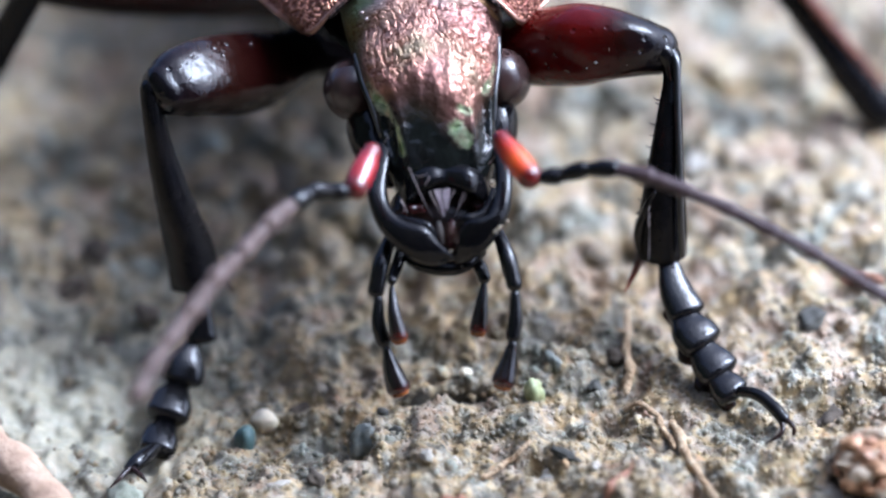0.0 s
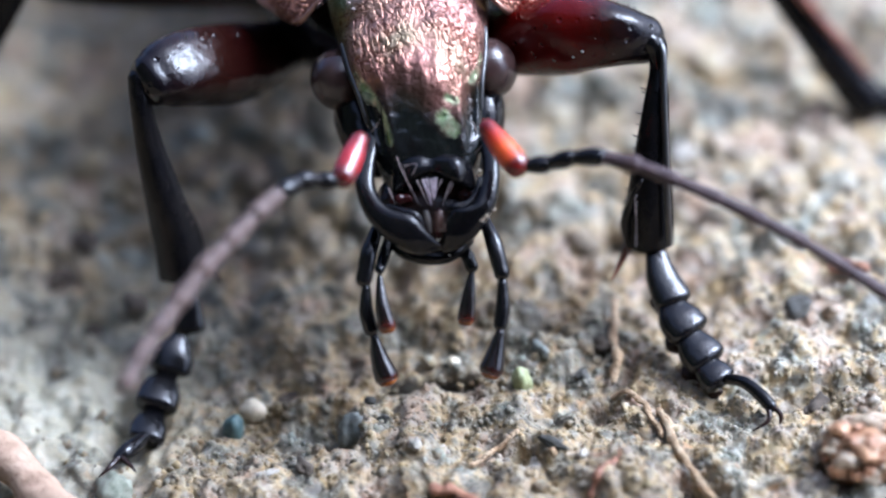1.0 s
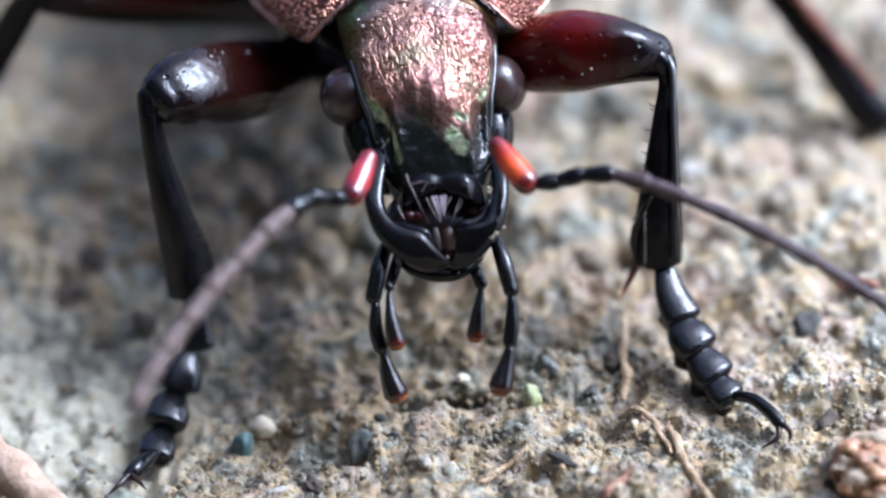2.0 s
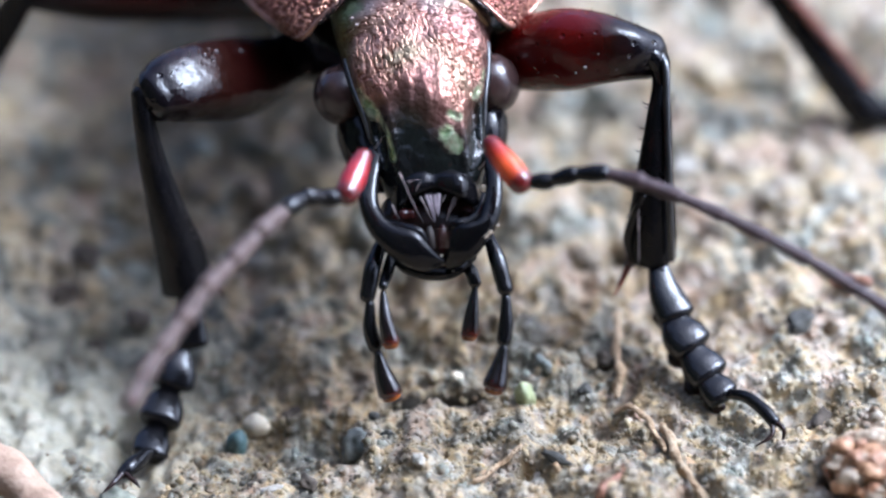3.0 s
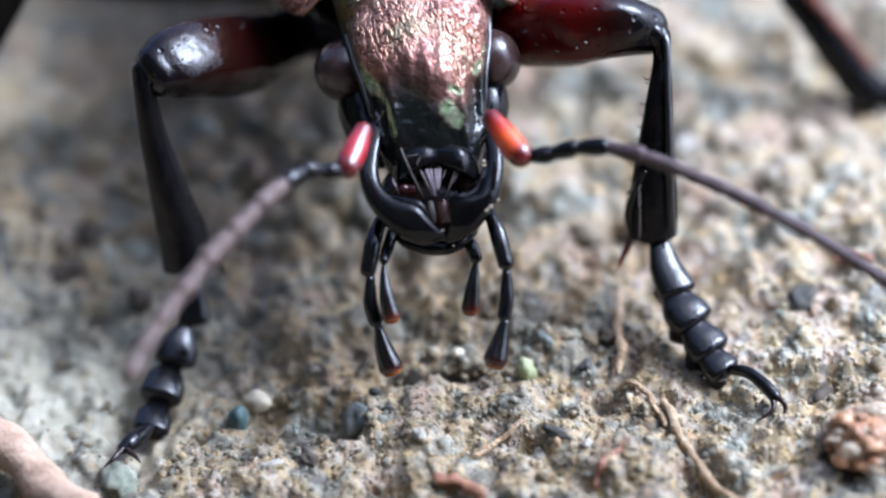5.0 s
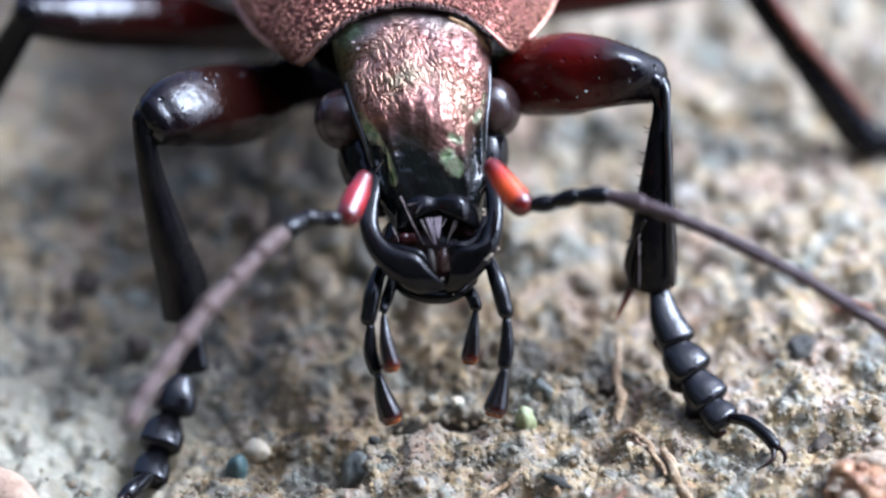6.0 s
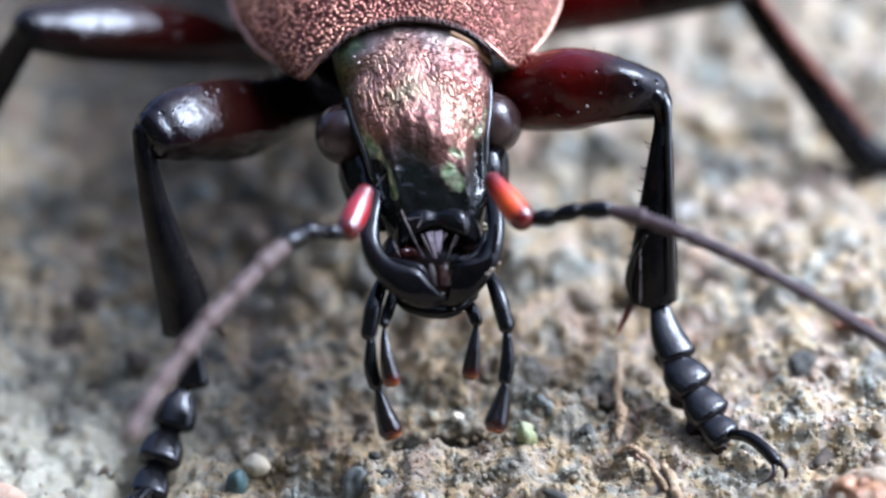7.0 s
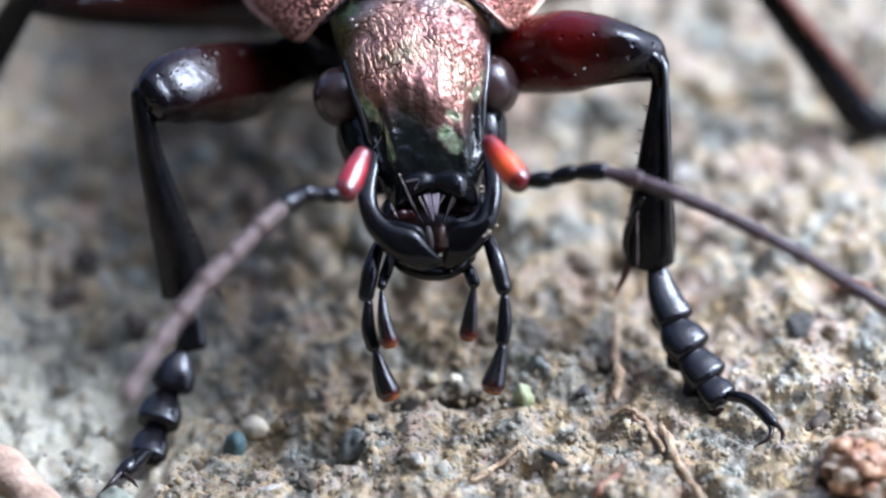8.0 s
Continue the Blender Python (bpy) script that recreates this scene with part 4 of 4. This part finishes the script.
    part("amber_tip", limb([pts[-1] + d * rad[-1] * 0.50, pts[-1] + d * rad[-1] * 0.54], [rad[-1] * 0.78, rad[-1] * 0.76], seg=18, ends=(0.05, 0.42)), AMBER, root, "translucent amber tip")


AMBER = mineral("amber_chitin", (0.05, 0.008, 0.003), (0.28, 0.085, 0.010), 0.2, 0.5)


def build_palps():
    palp([([T(-1.092, 0.159, 0.50), T(-1.246, -0.287, 0.80), T(-1.343, -0.800, 0.85)], [0.10, 0.15, 0.145]),
          ([T(-1.304, -0.978, 0.85), T(-1.304, -1.373, 0.85), T(-1.226, -1.690, 0.80)], [0.085, 0.13, 0.13]),
          ([T(-1.157, -1.849, 0.80), T(-1.068, -2.206, 0.75), T(-0.965, -2.490, 0.72)], [0.085, 0.17, 0.22])])
    palp([([T(0.773, 0.228, 0.60), T(0.929, -0.188, 0.85), T(1.055, -0.681, 0.95)], [0.10, 0.15, 0.145]),
          ([T(1.075, -0.878, 0.95), T(1.075, -1.272, 0.95), T(1.036, -1.588, 0.95)], [0.085, 0.13, 0.13]),
          ([T(1.026, -1.746, 0.95), T(0.947, -2.102, 0.92), T(0.880, -2.365, 0.92)], [0.085, 0.17, 0.22])])
    palp([([T(-0.895, -0.040, 0.40), T(-0.990, -0.386, 0.70), T(-1.066, -0.632, 0.90)], [0.09, 0.11, 0.09]),
          ([T(-1.065, -0.779, 0.95), T(-1.025, -1.233, 1.00), T(-0.945, -1.600, 1.00)], [0.055, 0.125, 0.17])])
    palp([([T(0.309, -0.209, 0.30), T(0.457, -0.387, 0.50), T(0.536, -0.585, 0.55)], [0.08, 0.12, 0.12]),
          ([T(0.536, -0.704, 0.55), T(0.486, -1.111, 0.55), T(0.440, -1.490, 0.55)], [0.055, 0.125, 0.165])])


def antenna(base, tip, scape_rad, stops, joints, radii, label, down):
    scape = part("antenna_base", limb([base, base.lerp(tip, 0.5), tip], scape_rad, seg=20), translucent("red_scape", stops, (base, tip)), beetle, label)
    for k in range(len(joints) - 1):
        a, b, r = joints[k], joints[k + 1], radii[k]
        d = (b - a)
        pts = [a + d * 0.05, a + d * 0.3, a + d * 0.7, a + d * 0.95]
        dark = k < 3
        rad = [r * 0.66, r * 0.86, r * 1.06, r * 1.02] if dark else [r * 0.76, r * 0.9, r * 1.0, r * 1.1]
        part("antenna_segment", limb(pts, rad, seg=14, lumps=0.05), BLACK if dark else down, scape, "" if dark else "downy brown segment")


def build_antennae():
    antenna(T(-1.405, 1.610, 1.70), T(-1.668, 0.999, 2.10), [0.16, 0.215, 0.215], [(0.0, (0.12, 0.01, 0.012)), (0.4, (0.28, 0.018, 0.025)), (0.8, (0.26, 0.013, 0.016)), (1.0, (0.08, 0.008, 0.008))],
            [T(-1.745, 0.931, 2.15), T(-2.023, 0.929, 2.25), T(-2.353, 0.955, 2.50), T(-2.678, 0.758, 2.80), T(-3.116, 0.373, 3.10), T(-3.539, -0.086, 3.40), T(-3.978, -0.559, 3.70), T(-4.375, -1.075, 4.00), T(-4.712, -1.549, 4.30), T(-4.989, -1.999, 4.60), T(-5.171, -2.409, 4.90)],
            [0.15, 0.15, 0.16, 0.17, 0.17, 0.17, 0.165, 0.16, 0.15, 0.14], "glossy wine-red base of the antenna", VELVET_LIT)
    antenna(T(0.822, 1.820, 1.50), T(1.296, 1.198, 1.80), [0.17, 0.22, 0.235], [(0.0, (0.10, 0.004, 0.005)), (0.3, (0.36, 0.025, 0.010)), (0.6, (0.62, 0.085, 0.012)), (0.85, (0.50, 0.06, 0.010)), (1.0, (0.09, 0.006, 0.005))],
            [T(1.441, 1.159, 1.85), T(1.790, 1.197, 1.90), T(2.212, 1.310, 2.10), T(2.727, 1.325, 2.30), T(3.336, 1.186, 2.50), T(4.005, 0.924, 2.60), T(4.730, 0.606, 2.70), T(5.453, 0.240, 2.80), T(6.182, -0.144, 2.80), T(6.893, -0.586, 2.80), T(7.642, -1.066, 2.80)],
            [0.15, 0.15, 0.155, 0.14, 0.13, 0.125, 0.125, 0.12, 0.12, 0.12], "glossy orange-red base of the antenna", VELVET_SHADED)


RIM = soft_matt("smooth_copper_rim", [(0.3, (0.34, 0.18, 0.13)), (0.7, (0.52, 0.32, 0.25))], 3.0, 0.34, 0.006, Metallic=0.9)


def build_pronotum():
    back = Vector((-0.095, 0.995, 0)).normalized()
    right = Vector((0.997, -0.03, 0.085)).normalized()
    origin = Vector((-0.70, 3.05, 0))
    half = [(0.0, 2.0), (0.06, 2.24), (0.1, 2.38), (0.25, 2.76), (0.45, 3.0), (0.62, 2.98), (0.82, 2.66), (1.0, 2.42)]
    crest = [(0.0, 6.28), (0.25, 6.68), (0.5, 6.98), (0.75, 7.05), (1.0, 6.85)]
    edge = [(0.0, 5.05), (0.25, 5.12), (0.5, 5.3), (0.75, 5.35), (1.0, 5.35)]

    lobe = [(0.0, 0.0), (0.45, 0.08), (0.65, 0.2), (0.8, 0.36), (0.88, 0.40), (0.95, 0.28), (1.0, -0.05)]

    def skin(s, t):
        t = 2 * t - 1
        w, c, e = curve_at(half, s), curve_at(crest, s), curve_at(edge, s)
        z = e + (c - e) * max(0.0, 1 - abs(t) ** 2.3) ** 0.85
        z += 0.10 * math.exp(-((abs(t) - 0.96) / 0.05) ** 2) * min(1, s * 8)
        z -= 0.05 * math.exp(-(t / 0.04) ** 2) * (1 - abs(2 * s - 1))
        return origin + back * (4.0 * s - curve_at(lobe, abs(t)) * (1 - s) ** 6) + right * (w * t) + UPWARD * z

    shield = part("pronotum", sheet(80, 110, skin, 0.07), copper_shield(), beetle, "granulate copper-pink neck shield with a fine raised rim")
    for t in (0, 1):
        turn = [skin(0.0, abs(t - q)) + UPWARD * 0.02 for q in (0.16, 0.12, 0.09, 0.06, 0.035, 0.015)]
        part("rim", limb(turn + [skin(s, t) + UPWARD * 0.02 for s in (0.0, 0.04, 0.1, 0.2, 0.35, 0.5, 0.65, 0.8, 1.0)], [0.015, 0.03, 0.04, 0.045, 0.045, 0.045] + [0.05 - 0.02 * t] * 9, seg=8, steps=4), RIM, shield, "smooth shining rim")
    part("collar", limb([skin(0.0, t) + UPWARD * -0.06 - back * 0.02 for t in (0.12, 0.25, 0.38, 0.5, 0.62, 0.75, 0.88)], [0.05] * 7, seg=8), BLACK, shield, "black hem over the neck")
    ochre = soft_matt("ochre_membrane", [(0.3, (0.32, 0.17, 0.06)), (0.7, (0.55, 0.36, 0.17))], 5.0, 0.45, 0.01)
    part("neck_membrane", limb([T(0.110, 4.487, 0.05), T(0.450, 4.290, 0.00), T(0.611, 4.116, -0.10), T(0.783, 3.944, -0.25)], [0.03, 0.07, 0.06, 0.025], 0.5, seg=10), ochre, shield, "ochre skin of the neck")
    fringe = []
    rng = random.Random(8)
    for k in range(150):
        p = skin(0.0, 0.13 + 0.74 * (k + rng.random()) / 150)
        way = back * -rng.uniform(0.08, 0.19) + right * rng.uniform(-0.06, 0.06) + UPWARD * rng.uniform(-0.06, 0.02)
        fringe.append(spike(p + UPWARD * 0.01, p + way, 0.0065, bend=0.01))
    part("hair_fringe", join(*fringe), soft_matt("fox_brown_hair", [(0.3, (0.09, 0.04, 0.03)), (0.7, (0.24, 0.12, 0.09))], 6.0, 0.45, 0.004), shield, "short brown hair fringe")
    thorax = [origin + back * b + UPWARD * z for b, z in ((-0.6, 4.6), (0.4, 4.35), (1.8, 4.1), (3.4, 4.0), (5.0, 3.9))]
    part("thorax", limb(thorax, [1.1, 1.75, 2.35, 2.35, 2.3], 0.72, UPWARD, 32), BLACK, beetle, "black underside of the thorax")
    half_e = [(0.0, 2.6), (0.1, 3.4), (0.35, 4.0), (0.6, 4.15), (0.8, 3.5), (0.93, 2.1), (1.0, 0.3)]
    crest_e = [(0.0, 6.5), (0.2, 7.1), (0.5, 7.3), (0.8, 6.4), (1.0, 4.4)]

    def wing(sign):
        def f(s, t):
            w, c = curve_at(half_e, s), curve_at(crest_e, s)
            z = 4.2 + (c - 4.2) * max(0.0, 1 - t ** 2.4) ** 0.8 + 0.06 * abs(math.sin(t * 22)) * (1 - t)
            return origin + back * (4.15 + 14.0 * s) + right * (sign * (0.02 + w * t)) + UPWARD * z
        v, g = sheet(60, 48, f, 0.08)
        return outward((v, g))

    hard = copper_shield(4.0, "ridged_copper")
    for sign in (-1, 1):
        part("elytron", wing(sign), hard, beetle, "ridged dark copper wing case")
    belly = [origin + back * b + UPWARD * z for b, z in ((4.6, 4.0), (8.0, 3.9), (12.5, 3.9), (16.5, 4.2))]
    part("abdomen", limb(belly, [2.4, 3.5, 3.6, 1.5], 0.5, UPWARD, 32), BLACK, beetle, "black belly")


def bristles(rows, seed, r=0.017):
    rng = random.Random(seed)
    out = []
    for a, b, n, way, length in rows:
        for k in range(n):
            p = Vector(a).lerp(Vector(b), (k + rng.uniform(0.1, 0.9)) / n)
            d = Vector(way).normalized() * length * rng.uniform(0.7, 1.25)
            out.append(spike(p, p + d + Vector(noise.noise_vector(p * 3)) * length * 0.25, r, bend=0.02))
    return join(*out)


def tarsus(parent, segs, last, claws, face=OUT):
    for pts, rad in segs:
        s = part("foot_segment", limb(pts, rad, 0.62, face, seg=28, ends=(0.6, 0.4), square=0.84), HOOF, parent, "glossy black heart-shaped foot segment")
    end = part("foot_segment", limb(last[0], last[1], 0.9, seg=12), BLACK, parent, "slender black last foot segment")
    for pts in claws:
        part("claw", limb(pts, [0.06, 0.045, 0.01], seg=8), TAR, parent, "curved reddish-black claw")


def build_front_legs():
    hip, knee = T(0.678, 3.461, -1.90), T(3.670, 3.470, -0.20)
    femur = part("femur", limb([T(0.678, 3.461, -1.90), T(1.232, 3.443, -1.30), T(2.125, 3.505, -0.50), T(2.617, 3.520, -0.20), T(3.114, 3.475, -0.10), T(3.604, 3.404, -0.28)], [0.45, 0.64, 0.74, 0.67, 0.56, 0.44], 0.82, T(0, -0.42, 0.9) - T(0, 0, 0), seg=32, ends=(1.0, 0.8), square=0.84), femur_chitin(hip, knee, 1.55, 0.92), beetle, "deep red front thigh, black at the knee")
    part("bristles", bristles([(T(2.567, 4.162, -0.20), T(3.455, 3.925, -0.10), 7, T(0.4, 1, 0.2) - T(0, 0, 0), 0.10), (T(1.568, 3.126, -0.35), T(3.248, 3.199, 0.25), 6, T(-0.2, -0.5, 1) - T(0, 0, 0), 0.12), (T(2.453, 3.800, 0.20), T(3.248, 3.597, 0.25), 14, T(-0.2, 0.6, 1) - T(0, 0, 0), 0.14)], 1), BRISTLE, femur, "short bristles")
    for c, r in ((T(1.668, 3.627, -0.34), 0.040), (T(2.127, 3.255, 0.10), 0.035), (T(2.491, 3.179, 0.25), 0.028), (T(1.789, 3.909, -0.34), 0.025), (T(2.281, 4.051, -0.02), 0.030), (T(2.669, 3.814, 0.29), 0.028), (T(2.807, 3.692, 0.33), 0.030), (T(2.888, 3.774, 0.30), 0.022), (T(2.411, 3.516, 0.27), 0.018), (T(2.726, 3.412, 0.36), 0.020), (T(2.002, 3.813, -0.06), 0.015), (T(2.336, 3.084, 0.13), 0.020)):
        part("dust_speck", stone_at(c, r, int(r * 2000)), PALE_HAIR, femur, "whitish dust speck")
    tibia = part("tibia", limb([T(3.656, 3.425, -0.30), T(3.811, 3.299, -0.20), T(3.849, 2.916, -0.15), T(3.805, 2.213, -0.10), T(3.746, 1.316, -0.30), T(3.715, 0.414, -0.65), T(3.722, -0.213, -1.00)], [0.2, 0.19, 0.15, 0.22, 0.31, 0.41, 0.42], 0.85, seg=20, ends=(1.0, 0.12), ridge=0.06), SATIN, beetle, "satin black front shin")
    part("shin_ridge", limb([T(3.745, 3.535, -0.10), T(3.860, 3.330, 0.00), T(3.926, 3.107, 0.08), T(3.934, 2.406, 0.12), T(3.970, 1.410, 0.00), T(4.016, 0.411, -0.28), T(4.065, -0.212, -0.60)], [0.06, 0.075, 0.07, 0.06, 0.06, 0.06, 0.05], seg=10), KEEL, tibia, "smooth ridge of the shin")
    part("knee", limb([T(3.382, 3.513, -0.05), T(3.663, 3.392, -0.05), T(3.824, 3.174, -0.08), T(3.864, 2.863, -0.08)], [0.10, 0.19, 0.15, 0.08], seg=14), BLACK, tibia, "glossy black knee")
    part("bristles", bristles([(T(3.660, 2.711, -0.10), T(3.364, 0.715, -0.50), 9, T(-1, 0.5, 0.1) - T(0, 0, 0), 0.13), (T(3.324, 0.614, -0.50), T(3.302, -0.294, -0.90), 18, T(-0.6, -0.6, 0.4) - T(0, 0, 0), 0.17), (T(3.467, 0.691, -0.15), T(3.490, -0.212, -0.60), 11, T(-0.2, -1, 0.5) - T(0, 0, 0), 0.16), (T(3.322, -0.314, -0.90), T(4.011, -0.355, -0.90), 12, T(0, -1, 0.2) - T(0, 0, 0), 0.1)], 2), BRISTLE, tibia, "dark bristles of the cleaning notch")
    part("cleaning_notch", limb([T(3.548, 0.892, -0.15), T(3.417, 0.613, -0.35), T(3.316, 0.312, -0.55), T(3.305, 0.010, -0.75), T(3.363, -0.253, -0.90)], [0.04, 0.07, 0.09, 0.09, 0.06], seg=10, lumps=0.3), BLACK, tibia, "bristly notch for cleaning the antenna")
    part("spur", limb([T(3.367, -0.213, -1.00), T(3.250, -0.518, -1.10), T(3.072, -0.885, -1.20)], [0.085, 0.06, 0.012], seg=10), translucent("red_brown_spur", [(0.0, (0.05, 0.01, 0.008)), (1.0, (0.2, 0.03, 0.02))], (T(3.377, -0.214, -1.20), T(3.080, -0.887, -1.40))), tibia, "reddish brown spur")
    tarsus(tibia, [
        ([T(3.838, -0.375, -0.88), T(3.952, -0.829, -0.75), T(4.136, -1.221, -0.62)], [0.19, 0.30, 0.36]),
        ([T(4.096, -1.322, -0.62), T(4.240, -1.561, -0.50), T(4.406, -1.750, -0.42)], [0.27, 0.40, 0.41]),
        ([T(4.405, -1.881, -0.40), T(4.561, -2.100, -0.32), T(4.697, -2.258, -0.25)], [0.27, 0.38, 0.40]),
        ([T(4.673, -2.357, -0.20), T(4.808, -2.514, -0.12), T(4.924, -2.632, -0.05)], [0.24, 0.32, 0.33]),
    ], ([T(4.980, -2.590, -0.00), T(5.317, -2.639, 0.30), T(5.596, -2.847, 0.55), T(5.765, -3.041, 0.66)], [0.10, 0.11, 0.12, 0.12]),
        [[T(5.783, -3.040, 0.68), T(5.933, -3.174, 0.78), T(5.912, -3.450, 0.80)], [T(5.744, -3.080, 0.68), T(5.714, -3.292, 0.80), T(5.433, -3.467, 0.85)]], T(0.15, 0.45, 0.87) - T(0, 0, 0))
    for pts in ([T(3.846, -1.083, -0.85), T(3.885, -1.325, -0.82), T(3.965, -1.507, -0.80)], [T(4.060, -1.757, -0.70), T(4.138, -2.008, -0.65), T(4.256, -2.108, -0.60)], [T(4.354, -2.328, -0.55), T(4.411, -2.548, -0.50), T(4.549, -2.667, -0.45)], [T(4.760, -2.702, -0.30), T(4.817, -2.920, -0.25), T(4.934, -2.858, -0.20)]):
        part("sole_brush", limb(pts, [0.07, 0.13, 0.08], 0.8, seg=10, lumps=0.5), TAR, tibia, "reddish black bristly sole")

    hip, knee = T(-2.186, 3.357, -3.20), T(-5.348, 2.714, -0.10)
    # the shade on the left thigh is put into its dimmer red
    femur = part("femur", limb([T(-2.346, 3.508, -3.30), T(-2.850, 3.338, -2.80), T(-3.440, 3.131, -2.10), T(-3.922, 3.013, -1.50), T(-4.443, 2.945, -0.85), T(-4.868, 2.826, -0.40), T(-5.121, 2.696, -0.15)], [0.32, 0.48, 0.68, 0.73, 0.69, 0.61, 0.47], 0.8, BACK, seg=32, ends=(1.0, 0.6), square=0.74), femur_chitin(hip, knee, 0.2, 0.72), beetle, "front thigh in red darkened as shade, black at the knee")
    part("bristles", bristles([(T(-4.527, 3.400, 0.20), T(-4.084, 3.485, 0.10), 3, T(0, 1, 0.4) - T(0, 0, 0), 0.09), (T(-4.819, 3.097, 0.30), T(-4.371, 2.599, 0.30), 3, T(0.3, 0.6, 1) - T(0, 0, 0), 0.12)], 3), BRISTLE, femur, "short bristles")
    tibia = part("tibia", limb([T(-5.328, 2.714, -0.10), T(-5.301, 2.265, -0.15), T(-5.177, 1.521, -0.50), T(-4.953, 0.618, -0.90), T(-4.747, -0.143, -1.30), T(-4.637, -0.786, -1.50)], [0.2, 0.19, 0.24, 0.33, 0.42, 0.44], 0.9, seg=20, ends=(1.0, 0.12), ridge=0.06), SATIN, beetle, "satin black front shin")
    part("bristles", bristles([(T(-5.119, 1.619, -0.40), T(-4.453, 0.112, -1.00), 10, T(1, 0.4, 0.1) - T(0, 0, 0), 0.1), (T(-4.268, -0.295, -1.30), T(-4.243, -0.602, -1.40), 7, T(0.8, -0.5, 0.2) - T(0, 0, 0), 0.14)], 4), BRISTLE, tibia, "dark bristles")
    part("spur", limb([T(-4.304, -0.449, -1.40), T(-4.144, -0.653, -1.45), T(-3.973, -0.909, -1.50)], [0.08, 0.06, 0.012], seg=10), TAR, tibia, "dark spur")
    tarsus(tibia, [
        ([T(-4.658, -0.909, -1.50), T(-4.596, -1.318, -1.50), T(-4.556, -1.747, -1.50)], [0.16, 0.25, 0.30]),
        ([T(-4.719, -1.910, -1.50), T(-4.818, -2.184, -1.45), T(-4.896, -2.458, -1.40)], [0.18, 0.36, 0.40]),
        ([T(-4.937, -2.601, -1.40), T(-5.045, -2.858, -1.20), T(-5.112, -3.094, -1.00)], [0.18, 0.37, 0.40]),
        ([T(-5.132, -3.256, -1.00), T(-5.219, -3.469, -0.80), T(-5.265, -3.681, -0.60)], [0.18, 0.32, 0.34]),
    ], ([T(-5.283, -3.646, -0.30), T(-5.424, -3.753, -0.05), T(-5.568, -3.862, 0.15), T(-5.680, -3.956, 0.25)], [0.12, 0.15, 0.15, 0.11]),
        [[T(-5.686, -3.953, 0.30), T(-5.828, -4.101, 0.50), T(-6.008, -4.273, 0.60)], [T(-5.616, -3.973, 0.30), T(-5.465, -4.074, 0.45), T(-5.358, -4.187, 0.55)]])


def build_other_legs():
    for side, root, knee, ankle, foot, name in (
        (-1, Vector((-2.2, 6.6, 3.1)), T(-7.623, 4.725, -2.70), T(-9.604, 1.944, -5.20), Vector((-13.0, 5.2, -0.4)), "middle"),
        (1, Vector((0.5, 7.6, 3.1)), T(5.484, 5.729, -4.40), T(8.068, 2.444, -5.70), Vector((10.6, 5.4, 0.55)), "middle"),
        (-1, Vector((-2.8, 11.0, 3.2)), Vector((-8.0, 14.0, 4.6)), Vector((-11.0, 18.0, 0.4)), Vector((-13.5, 20.0, 0.0)), "hind"),
        (1, Vector((0.2, 11.2, 3.2)), Vector((5.4, 15.0, 4.6)), Vector((8.0, 19.5, 1.0)), Vector((10.0, 22.0, 0.7)), "hind"),
    ):
        bow = UPWARD * 0.1
        line, girth = [root, root.lerp(knee, 0.3) + bow, root.lerp(knee, 0.65) + bow, knee], [0.58, 0.76, 0.7, 0.44]
        if name == "middle" and side < 0:
            line, girth = [T(-2.691, 4.599, -7.20), T(-3.794, 4.609, -6.10), T(-4.710, 4.688, -5.10), T(-5.713, 4.728, -4.20), T(-6.710, 4.736, -3.50), T(-7.571, 4.745, -3.00)], [0.36, 0.42, 0.55, 0.60, 0.56, 0.42]
        # left thighs get a dimmer red than right ones, shade put into the colour
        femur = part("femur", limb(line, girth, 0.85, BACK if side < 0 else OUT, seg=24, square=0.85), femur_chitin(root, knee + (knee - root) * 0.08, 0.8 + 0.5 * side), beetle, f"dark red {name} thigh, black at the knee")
        tibia = part("tibia", limb([knee, knee.lerp(ankle, 0.1), knee.lerp(ankle, 0.55), ankle], [0.28, 0.28, 0.34, 0.4], 0.8, seg=16, lumps=0.12), SATIN, beetle, f"pitch-black {name} shin")
        if name == "middle" and side > 0:
            part("shin_ridge", limb([T(5.788, 5.629, -4.20), T(6.607, 4.572, -4.60), T(7.350, 3.739, -5.00), T(8.100, 2.919, -5.40)], [0.07, 0.10, 0.10, 0.07], seg=10, lumps=0.15), RUDDY, tibia, "reddish brown edge of the shin")
        rows = []
        for sgn in (-1, 1):
            rows.append((knee.lerp(ankle, 0.15), ankle, 12, (sgn, 0.2, 0.4), 0.4))
        part("bristles", bristles(rows, 9, 0.018), BRISTLE, tibia, "dark bristles")
        d = (foot - ankle) / 4.2
        for k in range(4):
            a = ankle + d * (k + 0.1)
            part("foot_segment", limb([a, a + d * 0.5, a + d * 0.85], [0.14, 0.22, 0.25], 0.8, seg=12), BLACK, tibia, "black foot segment")
        part("claw", limb([foot, foot + d * 0.25 - UPWARD * 0.05, foot + d * 0.4 - UPWARD * 0.2], [0.06, 0.045, 0.01], seg=8), TAR, tibia, "curved dark claw")


build_ground()
build_sky_screen()
build_head()
build_jaws()
build_palps()
build_antennae()
build_pronotum()
build_front_legs()
build_other_legs()
build_grains()
build_litter()
build_pebbles()
